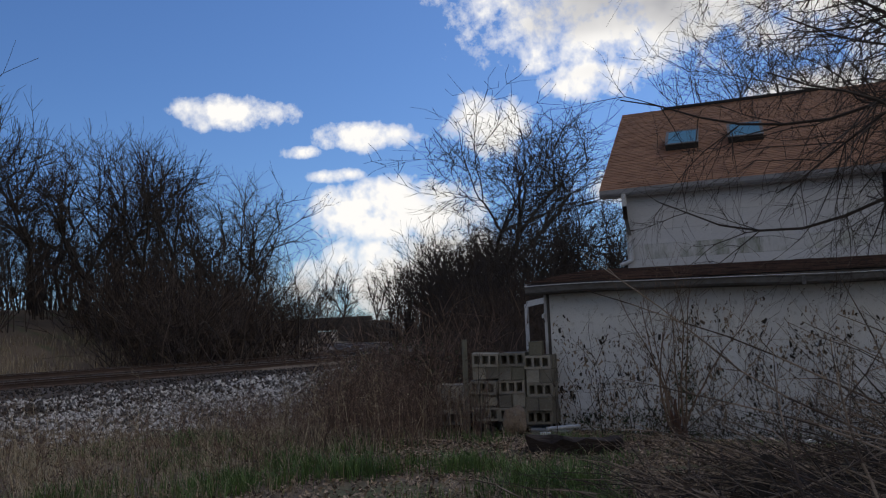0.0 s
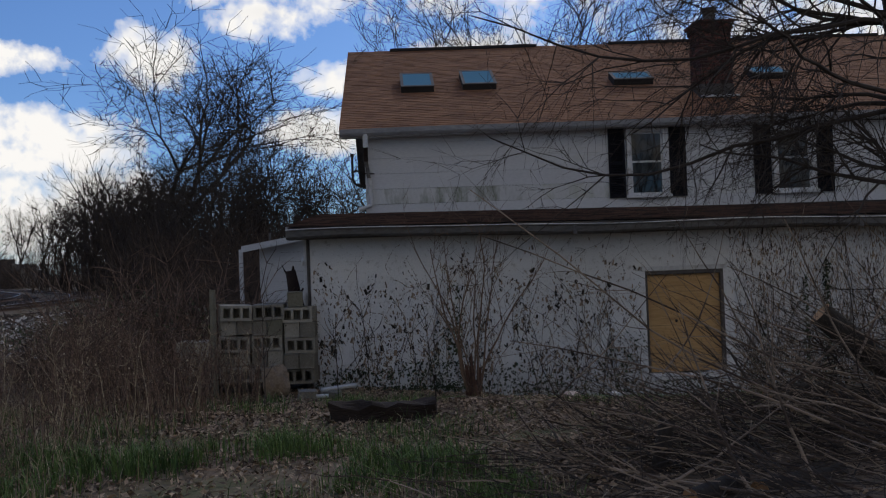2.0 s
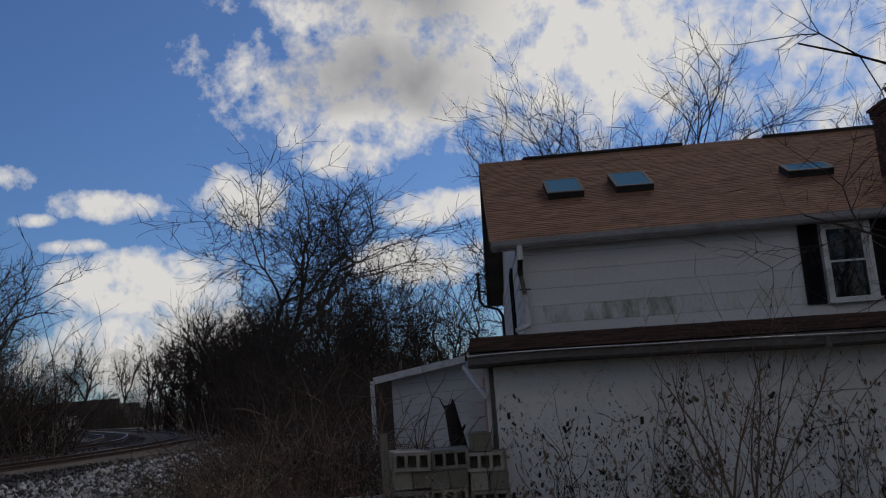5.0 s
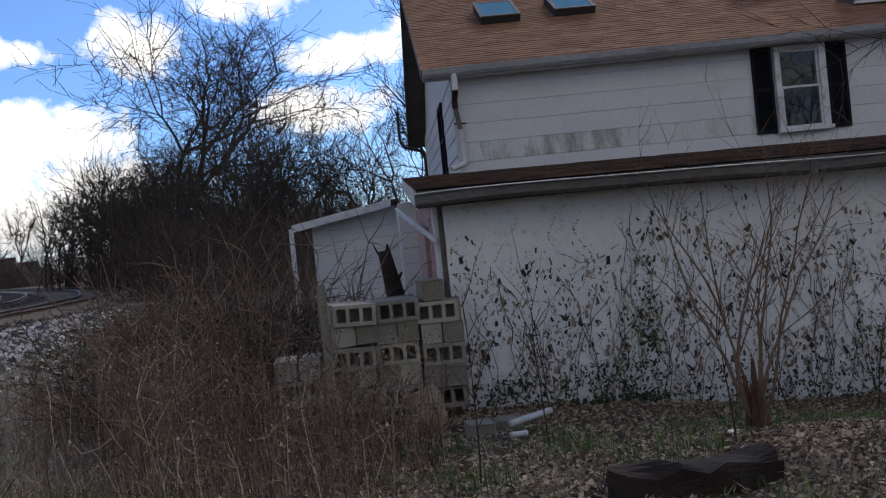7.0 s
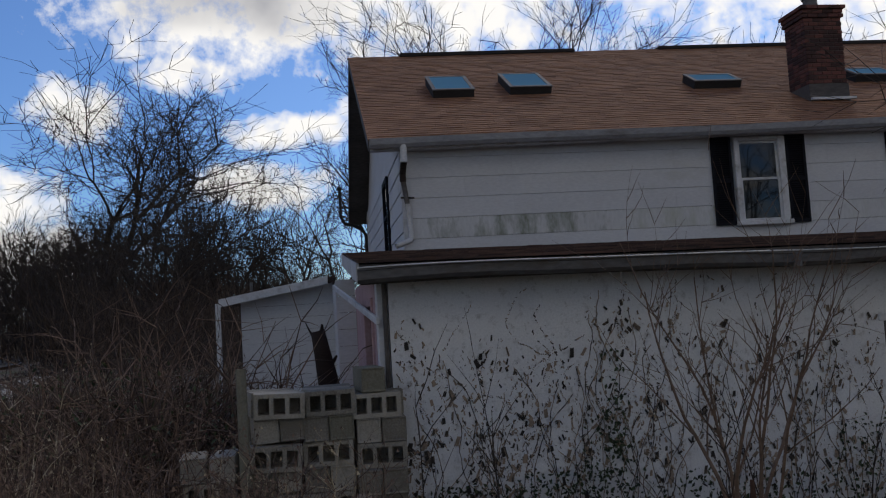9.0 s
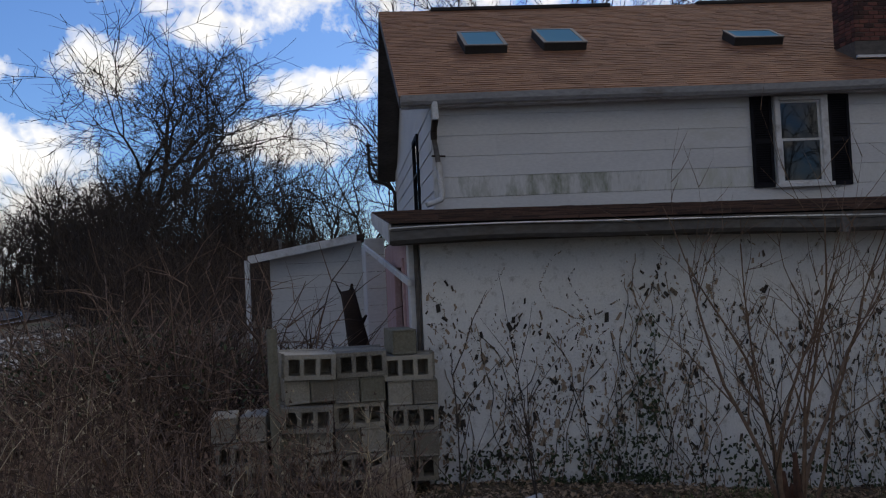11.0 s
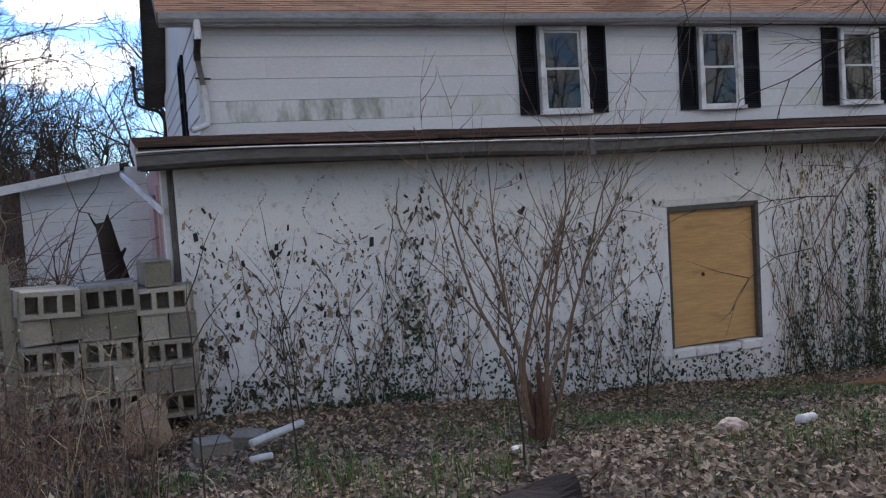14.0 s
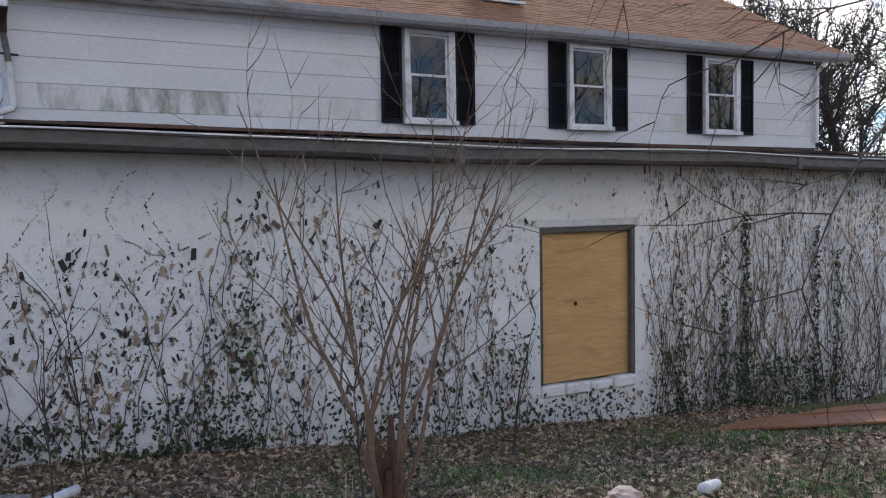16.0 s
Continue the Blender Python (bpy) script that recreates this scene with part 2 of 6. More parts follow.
M_SCAR = material("dead_vine_flake", (0.035, 0.03, 0.026), (0.34, 0.26, 0.19), 0.95, 2, 30, 0.0, island=0.9)
M_RESIDUE = material("tan_vine_thread", (0.06, 0.045, 0.032), (0.44, 0.31, 0.19), 0.95, 2, 30, 0.0, island=0.9)
M_PINK = material("faded_pink_board", (0.36, 0.22, 0.22), (0.52, 0.36, 0.36), 0.8, 3, 30, 0.2)
M_WHITEPIPE = material("dirty_white_plastic", (0.50, 0.49, 0.46), (0.75, 0.74, 0.70), 0.5, 4, 30, 0.1)
M_ROTTEN = material("rotten_timber", (0.012, 0.008, 0.006), (0.045, 0.028, 0.02), 0.95, 4, 40, 0.7, stretch=(0.4, 2, 2))
M_RUBBLE = material("brown_rubble", (0.20, 0.14, 0.09), (0.38, 0.29, 0.20), 0.95, 4, 40, 0.6)
M_BAG = material("pink_plastic_bag", (0.36, 0.24, 0.18), (0.55, 0.41, 0.33), 0.5, 6, 40, 0.3)

# ---- building helpers ----


def part(name, bm, mat, parent=None, label=""):
    """Links a bmesh as one mesh object, under a thing where one is given."""
    me = bpy.data.meshes.new(name)
    bm.to_mesh(me)
    bm.free()
    me.materials.append(mat)
    ob = new(name, me)
    ob.parent = parent
    return tagged(ob, label)


def mesh_object(name, verts, faces, mat, parent=None, label="", smooth=False):
    me = bpy.data.meshes.new(name)
    me.from_pydata(verts, [], faces)
    me.materials.append(mat)
    if smooth:
        me.polygons.foreach_set("use_smooth", [True] * len(me.polygons))
    me.update()
    ob = new(name, me)
    ob.parent = parent
    return tagged(ob, label)


def thing(name, label, category, group="", at=(0, 0, 0), kind=""):
    ob = new(name)
    ob.empty_display_size = 0.1
    ob.location = at
    return tagged(ob, label, category, group, kind)


def box(bm, x0, x1, y0, y1, z0, z1, m=None):
    vs = [bm.verts.new(p) for p in ((x0, y0, z0), (x1, y0, z0), (x1, y1, z0), (x0, y1, z0), (x0, y0, z1), (x1, y0, z1), (x1, y1, z1), (x0, y1, z1))]
    for f in ((0, 3, 2, 1), (4, 5, 6, 7), (0, 1, 5, 4), (1, 2, 6, 5), (2, 3, 7, 6), (3, 0, 4, 7)):
        bm.faces.new([vs[i] for i in f])
    if m is not None:
        bmesh.ops.transform(bm, matrix=m, verts=vs)
    return vs


def bevelled(bm, width=0.008):
    bmesh.ops.bevel(bm, geom=list(bm.edges), offset=width, segments=1, affect="EDGES", clamp_overlap=True)
    return bm


def box_bm(*dims, bevel=0.0, m=None):
    bm = bmesh.new()
    box(bm, *dims, m=m)
    return bevelled(bm, bevel) if bevel else bm


def tube(vs, fs, p, q, r0, r1, n=4):
    """A tapered stick from p to q, added to the lists."""
    d = q - p
    if d.length < 1e-5:
        return
    u = d.orthogonal().normalized()
    w = d.normalized().cross(u)
    b = len(vs)
    for c, r in ((p, r0), (q, r1)):
        for i in range(n):
            a = 2 * math.pi * i / n
            vs.append(c + (u * math.cos(a) + w * math.sin(a)) * r)
    for i in range(n):
        j = (i + 1) % n
        fs.append((b + i, b + j, b + n + j, b + n + i))


def grow(rng, vs, fs, start, direction, length, radius, sides, segs, wander, lift, taper=0.75):
    """One limb as a bent tapering stick; returns the points, directions and radii along it."""
    pts, p, d = [], start.copy(), direction.normalized()
    for i in range(segs):
        k0, k1 = i / segs, (i + 1) / segs
        d = (d + Vector((rng.gauss(0, wander), rng.gauss(0, wander), rng.gauss(0, wander) + lift))).normalized()
        q = p + d * (length / segs)
        r0, r1 = radius * (1 - taper * k0), radius * (1 - taper * k1)
        tube(vs, fs, p, q, r0, r1, sides)
        pts.append((q.copy(), d.copy(), r1))
        p = q
    return pts


def smooth01(v, a, b):
    k = min(1.0, max(0.0, (v - a) / (b - a)))
    return k * k * (3 - 2 * k)


TRACK = [(-60, -37.0), (-30, -25.5), (-12, -20.2), (0, -17.6), (6.2, -16.0), (10.9, -14.4), (18.8, -13.0), (24, -12.8), (32, -13.4), (45, -18.3), (60, -26.4), (80, -37.8), (120, -62.0), (200, -110.0)]


def track_x(y):
    """The near rail's x at this y."""
    for (y0, x0), (y1, x1) in zip(TRACK, TRACK[1:]):
        if y <= y1:
            k = (y - y0) / (y1 - y0)
            return x0 + (x1 - x0) * k
    return TRACK[-1][1]


def ground_z(x, y):
    near = smooth01(y, -4.0, -0.3) * (1 - smooth01(y, 8, 16))
    z = 0.33 - near * (0.28 + 0.075 * min(8.5, max(0.0, x)))
    z -= 0.07 * math.exp(-((x - 1.1) / 1.1) ** 2 - ((y + 4.2) / 0.7) ** 2)
    z -= 0.14 * (1 - smooth01(y, -12.0, -7.5)) * smooth01(x, -6.0, -2.0)
    d = x - track_x(y)
    z += 0.16 * (1 - smooth01(d, 0.3, 6.0))
    z += 3.0 * (1 - smooth01(d, -18.0, -8.0)) * smooth01(y, -40, 0)
    return z + 0.05 * noise.noise((x * 0.5, y * 0.5, 0)) + 0.02 * noise.noise((x * 2, y * 2, 5))

# ---- ground ----


def build_ground():
    xs = [-400, -250, -160, -110] + [-80 + 2 * i for i in range(30)] + [-20 + 0.4 * i for i in range(100)] + [20 + 3 * i for i in range(14)] + [80, 120, 200, 400]
    ys = [-300, -160, -90] + [-60 + 3 * i for i in range(15)] + [-15 + 0.4 * i for i in range(60)] + [9 + 2 * i for i in range(40)] + [95, 120, 160, 220, 320, 480]
    verts = [(x, y, ground_z(x, y)) for y in ys for x in xs]
    n = len(xs)
    faces = [(j * n + i, j * n + i + 1, (j + 1) * n + i + 1, (j + 1) * n + i) for j in range(len(ys) - 1) for i in range(n - 1)]
    ob = mesh_object("ground", verts, faces, M_SOIL, smooth=True)
    tagged(ob, "dark leaf-strewn soil with patches of moss and thin grass", "ground", kind="structure")


build_ground()

# ---- the house ----
X0, X1 = 0.0, 15.0            # lower wall
UX0, UX1 = 0.63, 14.35         # upper wall
UY, EAVE_Y, EAVE_Z = 4.78, 4.53, 4.165
RIDGE_Y, RIDGE_Z = 9.55, 6.86
RISE = 0.011                  # the old roof climbs a little along its length
SLOPE = (RIDGE_Z - EAVE_Z) / (RIDGE_Y - EAVE_Y)
BACK_Y = 2 * RIDGE_Y - UY
WIN_X0, WIN_X1, WIN_Z0, WIN_Z1 = 4.44, 5.51, 0.06, 1.425


def lean_up(ob):
    """Lifts a part of the main roof along its length, as the whole roof climbs."""
    for v in ob.data.vertices:
        v.co.z += RISE * v.co.x
    return ob


def wall_top(x):
    return 2.02 - 0.012 * x


house = thing("house", "old two-storey white house with a brown shingle roof", "house")


FX = -0.10                    # flank of the addition


def build_lower_wall():
    bm = bmesh.new()
    T = 0.28
    for a, b, z0, z1 in ((X0, WIN_X0, -1.2, None), (WIN_X1, X1, -1.2, None), (WIN_X0, WIN_X1, -1.2, WIN_Z0 - 0.1), (WIN_X0, WIN_X1, WIN_Z1, None)):
        vs = box(bm, a, b, 0, T, z0, z1 if z1 is not None else 2.0)
        if z1 is None:
            for v in vs[4:]:
                v.co.z = wall_top(v.co.x) + 0.12
    part("lower_wall", bm, M_STUCCO, house, "white painted masonry wall marked by dead vines")
    # left flank of the addition, with a small opening, and its far side
    bm = bmesh.new()
    box(bm, FX, 0.20, T + 0.003, 0.55, -1.2, 2.10)
    box(bm, FX, 0.20, 2.0, UY - 0.004, -1.2, 2.12)
    box(bm, FX, 0.20, 0.55, 2.0, -1.2, 0.9)
    box(bm, FX, 0.20, 0.55, 2.0, 1.85, 2.12)
    part("flank_wall", bm, M_PINK, house, "faded pink boarded flank wall")
    part("right_flank_wall", box_bm(X1 - 0.28, X1, T + 0.003, UY, -1.2, 2.2), M_STUCCO, house)
    # near-black sheet paints the shade inside the opening
    part("flank_opening", box_bm(0.02, 0.08, 0.55, 2.0, 0.9, 1.85), M_DARK, house, "dark sheet standing in for shade inside a small window opening")
    bm = bmesh.new()
    for y in (0.50, 1.97):
        box(bm, FX - 0.025, FX + 0.05, y, y + 0.08, 0.86, 1.9)
    box(bm, FX - 0.025, FX + 0.05, 0.58, 1.97, 1.82, 1.9)
    part("flank_opening_frame", bevelled(bm), M_PINK, house)
    part("corner_board", box_bm(FX + 0.004, -0.004, 0.06, T, -1.2, 2.02, bevel=0.006), M_SIDING, house, "dirty white corner board")
    # boarded window
    part("window_board", box_bm(WIN_X0 + 0.03, WIN_X1 - 0.045, 0.05, 0.07, WIN_Z0, WIN_Z1 - 0.06), M_PLYWOOD, house, "tan plywood sheet boarding up a window")
    bm = bmesh.new()
    bmesh.ops.create_uvsphere(bm, u_segments=10, v_segments=6, radius=0.02, matrix=pose(4.86, 0.05, 0.74))
    part("knot", bm, M_DARK, house)
    bm = bmesh.new()
    box(bm, WIN_X0, WIN_X0 + 0.03, -0.003, 0.2, WIN_Z0, WIN_Z1)
    box(bm, WIN_X1 - 0.045, WIN_X1, -0.003, 0.2, WIN_Z0, WIN_Z1)
    box(bm, WIN_X0 + 0.03, WIN_X1 - 0.045, -0.003, 0.2, WIN_Z1 - 0.055, WIN_Z1)
    part("board_frame", bevelled(bm, 0.004), M_FASCIA, house, "dark weathered wooden frame")
    part("lintel", box_bm(WIN_X0 - 0.05, WIN_X1 + 0.05, -0.016, -0.004, WIN_Z1 - 0.004, WIN_Z1 + 0.06, bevel=0.006), M_TRIM, house)
    bm = bmesh.new()
    for k in range(4):
        w = (WIN_X1 - WIN_X0) / 4
        box(bm, WIN_X0 + k * w + 0.006, WIN_X0 + (k + 1) * w - 0.006, -0.018 - 0.008 * (k % 2), 0.27, WIN_Z0 - 0.115, WIN_Z0 - 0.012 - 0.008 * (k % 3))
    part("sill", bevelled(bm, 0.015), M_STUCCO, house, "chipped white masonry sill")


def roof_sheet(name, x0, x1, a, b, mat, course, width, thick=0.012, label="", jitter=0.0):
    """Overlapping shingles between the edges a = (y, z) and b = (y, z)."""
    rng = random.Random(7)
    va, vb = Vector((0, *a)), Vector((0, *b))
    run = (vb - va).length
    up = (vb - va).normalized()
    nrm = Vector((0, -up.z, up.y))
    vs, fs = [], []
    k, n = 0, int(run / course) + 1
    for k in range(n):
        s0 = k * course
        s1 = min(run, s0 + course * 1.25)
        x = x0 - rng.random() * width
        while x < x1:
            w = width * rng.uniform(0.55, 1.3)
            xa, xb = max(x0, x), min(x1, x + w - 0.004)
            x += w
            if xb - xa < 0.01:
                continue
            lift = thick * rng.uniform(0.8, 1.5)
            d = rng.uniform(-jitter, jitter)
            p0 = va + up * (s0 + d)
            p1 = va + up * s1
            o = len(vs)
            for xx, p, h in ((xa, p0, lift), (xb, p0, lift), (xb, p1, 0.004), (xa, p1, 0.004), (xa, p0, -0.004), (xb, p0, -0.004)):
                vs.append(Vector((xx, 0, 0)) + p + nrm * h)
            fs += [(o, o + 1, o + 2, o + 3), (o + 4, o + 5, o + 1, o), (o + 4, o, o + 3), (o + 1, o + 5, o + 2)]
    ob = mesh_object(name, vs, fs, mat, house, label)
    return tagged(ob, kind="stuff")


def build_lower_roof():
    y0, z0, y1, z1 = -0.36, 2.16, UY - 0.004, 2.62
    bm = bmesh.new()
    vs = box(bm, -0.24, X1 + 0.3, y0, y1, 0, 0.06)
    for v in vs:
        v.co.z += z0 - 0.075 + (v.co.y - y0) / (y1 - y0) * (z1 - z0) - 0.010 * max(0, v.co.x)
    part("lower_roof_deck", bm, M_FASCIA, house)
    ob = roof_sheet("lower_roof_shingles", -0.26, X1 + 0.3, (y0 - 0.02, z0), (y1, z1), M_SHINGLE_OLD, 0.14, 0.3, 0.014, "dark brown curling shingles", 0.012)
    for v in ob.data.vertices:
        v.co.z -= 0.010 * max(0, v.co.x)
    # fascia, soffit and gutter along the front
    def along(bm, ya, yb, za, zb, xa=-0.24, xb=X1 + 0.3):
        n = 30
        for i in range(n):
            p, q = xa + (xb - xa) * i / n, xa + (xb - xa) * (i + 1) / n
            vs = box(bm, p, q, ya, yb, za, zb)
            for v in vs:
                v.co.z += -0.010 * max(0, v.co.x) + 0.012 * math.sin(v.co.x * 1.3)
        bmesh.ops.remove_doubles(bm, verts=bm.verts, dist=0.0005)
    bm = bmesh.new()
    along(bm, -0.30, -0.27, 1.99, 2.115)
    part("fascia", bm, M_FASCIA, house, "dark fascia board")
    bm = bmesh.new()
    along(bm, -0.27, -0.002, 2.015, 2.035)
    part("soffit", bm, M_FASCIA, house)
    g = thing("gutter", "sagging grey gutter along the low eave", "gutter")
    prof = [(-0.302, 2.135), (-0.302, 2.03), (-0.36, 2.02), (-0.405, 2.05), (-0.415, 2.12), (-0.43, 2.125), (-0.43, 2.135), (-0.408, 2.135), (-0.395, 2.06), (-0.355, 2.032), (-0.312, 2.042), (-0.312, 2.135)]
    vs, fs = [], []
    n = 60
    for i in range(n + 1):
        x = -0.26 + (X1 + 0.56) * i / n
        dz = -0.010 * max(0, x) + 0.012 * math.sin(x * 1.3) + 0.008 * math.sin(x * 3.1)
        vs += [(x, y, z + dz - 0.02) for y, z in prof]
    m = len(prof)
    for i in range(n):
        for j in range(m):
            fs.append((i * m + j, i * m + (j + 1) % m, (i + 1) * m + (j + 1) % m, (i + 1) * m + j))
    fs += [tuple(range(m)), tuple(n * m + j for j in reversed(range(m)))]
    mesh_object("trough", vs, fs, M_GUTTER, g)
    lv, lf = [], []
    for i in range(n + 1):
        x = -0.26 + (X1 + 0.56) * i / n
        z = 2.118 - 0.010 * max(0, x) + 0.012 * math.sin(x * 1.3) + 0.005 * math.sin(x * 2.3 + 1)
        lv += [(x, -0.437 + 0.006 * math.cos(k * 1.2566), z + 0.006 * math.sin(k * 1.2566)) for k in range(5)]
    for i in range(n):
        lf += [(i * 5 + k, i * 5 + (k + 1) % 5, i * 5 + 5 + (k + 1) % 5, i * 5 + 5 + k) for k in range(5)]
    mesh_object("cable", lv, lf, M_WHITEPIPE, g, "thin white cable clipped along the gutter lip")
    for x in (3.4, 7.2, 11.0):
        dz = -0.010 * x + 0.012 * math.sin(x * 1.3) + 0.008 * math.sin(x * 3.1) - 0.02
        part("joint_band", box_bm(x, x + 0.05, -0.436, -0.30, 2.012 + dz, 2.13 + dz), M_GUTTER, g)
    # end board of the shed roof
    bm = bmesh.new()
    vs = box(bm, -0.265, -0.243, y0, y1, -0.16, -0.005)
    for v in vs:
        v.co.z += z0 + (v.co.y - y0) / (y1 - y0) * (z1 - z0)
    part("end_board", bm, M_TRIM, house)


def build_upper():
    T = 0.2
    bm = bmesh.new()
    box(bm, UX0 + 0.03, UX1 - 0.03, UY + 0.022, UY + T, 2.3, 4.2)
    box(bm, UX0 + 0.022, UX0 + T, UY + T, BACK_Y, 0, 4.2)
    box(bm, UX1 - T, UX1 - 0.022, UY + T, BACK_Y, 0, 4.2)
    box(bm, UX0 + 0.03, UX1 - 0.03, BACK_Y - T, BACK_Y, 0, 4.2)
    part("wall_core", bm, M_FASCIA, house)
    # gable ends
    for x in (UX0 + 0.022, UX1 - 0.12):
        bm = bmesh.new()
        lo = [(x, UY, 4.2), (x, BACK_Y, 4.2), (x, RIDGE_Y, EAVE_Z + (RIDGE_Y - EAVE_Y) * SLOPE - 0.15)]
        a = [bm.verts.new(p) for p in lo]
        b = [bm.verts.new((p[0] + 0.1, p[1], p[2])) for p in lo]
        bm.faces.new(a)
        bm.faces.new(b[::-1])
        for i in range(3):
            bm.faces.new((a[i], b[i], b[(i + 1) % 3], a[(i + 1) % 3]))
        lean_up(part("gable", bm, M_SIDING, house, "white gable end"))


def siding_board(name, x0, x1, z0, z1, mat):
    bm = bmesh.new()
    vs = box(bm, x0, x1, UY - 0.004, UY + 0.02, z0, z1)
    for v in vs:
        if v.co.z < (z0 + z1) / 2 and v.co.y < UY:
            v.co.y -= 0.008
    return part(name, bm, mat, house)


WINDOWS = [(5.25, 6.75), (8.09, 9.66), (11.0, 12.61)]


def build_window(i, xa, xb):
    w = xb - xa
    sh = 0.25 * w - 0.06
    za, zb = 2.775, 4.06
    fx0, fx1 = xa + sh + 0.03, xb - sh - 0.03
    win = thing("window", "white double-hung sash window with black shutters", "window", "upstairs windows")
    y = UY - 0.03
    bm = bmesh.new()
    for a, b, c, d in ((fx0, fx0 + 0.07, za, zb), (fx1 - 0.11, fx1, za, zb), (fx0 + 0.07, fx1 - 0.11, zb - 0.06, zb)):
        box(bm, a, b, y - 0.055, y + 0.02, c, d)
    part("window_frame", bevelled(bm, 0.006), M_TRIM, win)
    part("window_sill", box_bm(fx0 - 0.03, fx1 + 0.03, y - 0.09, y + 0.02, za - 0.035, za + 0.03, bevel=0.006), M_TRIM, win)
    gx0, gx1 = fx0 + 0.07, fx1 - 0.11
    mid = (za + zb) / 2 + 0.03
    for name, c, d, yy in (("lower_sash", za + 0.03, mid, y - 0.035), ("upper_sash", mid - 0.03, zb - 0.06, y - 0.012)):
        bm = bmesh.new()
        s = 0.035
        box(bm, gx0, gx0 + s, yy, yy + 0.03, c, d)
        box(bm, gx1 - s, gx1, yy, yy + 0.03, c, d)
        box(bm, gx0 + s, gx1 - s, yy, yy + 0.03, c, c + s)
        box(bm, gx0 + s, gx1 - s, yy, yy + 0.03, d - s, d)
        sash = part(name, bevelled(bm, 0.003), M_TRIM, win)
        part("pane", box_bm(gx0 + s, gx1 - s, yy + 0.012, yy + 0.018, c + s, d - s), M_GLASS, sash, "dark reflecting glass")
    for sx in (xa, xb - sh):
        bm = bmesh.new()
        e = 0.045
        yy = UY - 0.045
        box(bm, sx, sx + e, yy, yy + 0.03, za - 0.02, zb + 0.02)
        box(bm, sx + sh - e, sx + sh, yy, yy + 0.03, za - 0.02, zb + 0.02)
        for c in (za - 0.02, (za + zb) / 2 - 0.03, zb - 0.04):
            box(bm, sx + e, sx + sh - e, yy, yy + 0.03, c, c + 0.06)
        sh_ob = part("shutter", bm, M_BLACK, win, "black louvred shutter")
        part("backing", box_bm(sx + e, sx + sh - e, yy + 0.024, yy + 0.029, za + 0.04, zb - 0.04), M_BLACK, sh_ob)
        bm = bmesh.new()
        c = za + 0.05
        while c < zb - 0.06:
            if abs(c - (za + zb) / 2) > 0.05:
                box(bm, sx + e, sx + sh - e, -0.012, 0.012, -0.003, 0.003, m=Matrix.Translation((0, yy + 0.018, c)) @ pose(0, 0, 0, 35))
            c += 0.033
        tagged(part("louvres", bm, M_BLACK, sh_ob), kind="stuff")


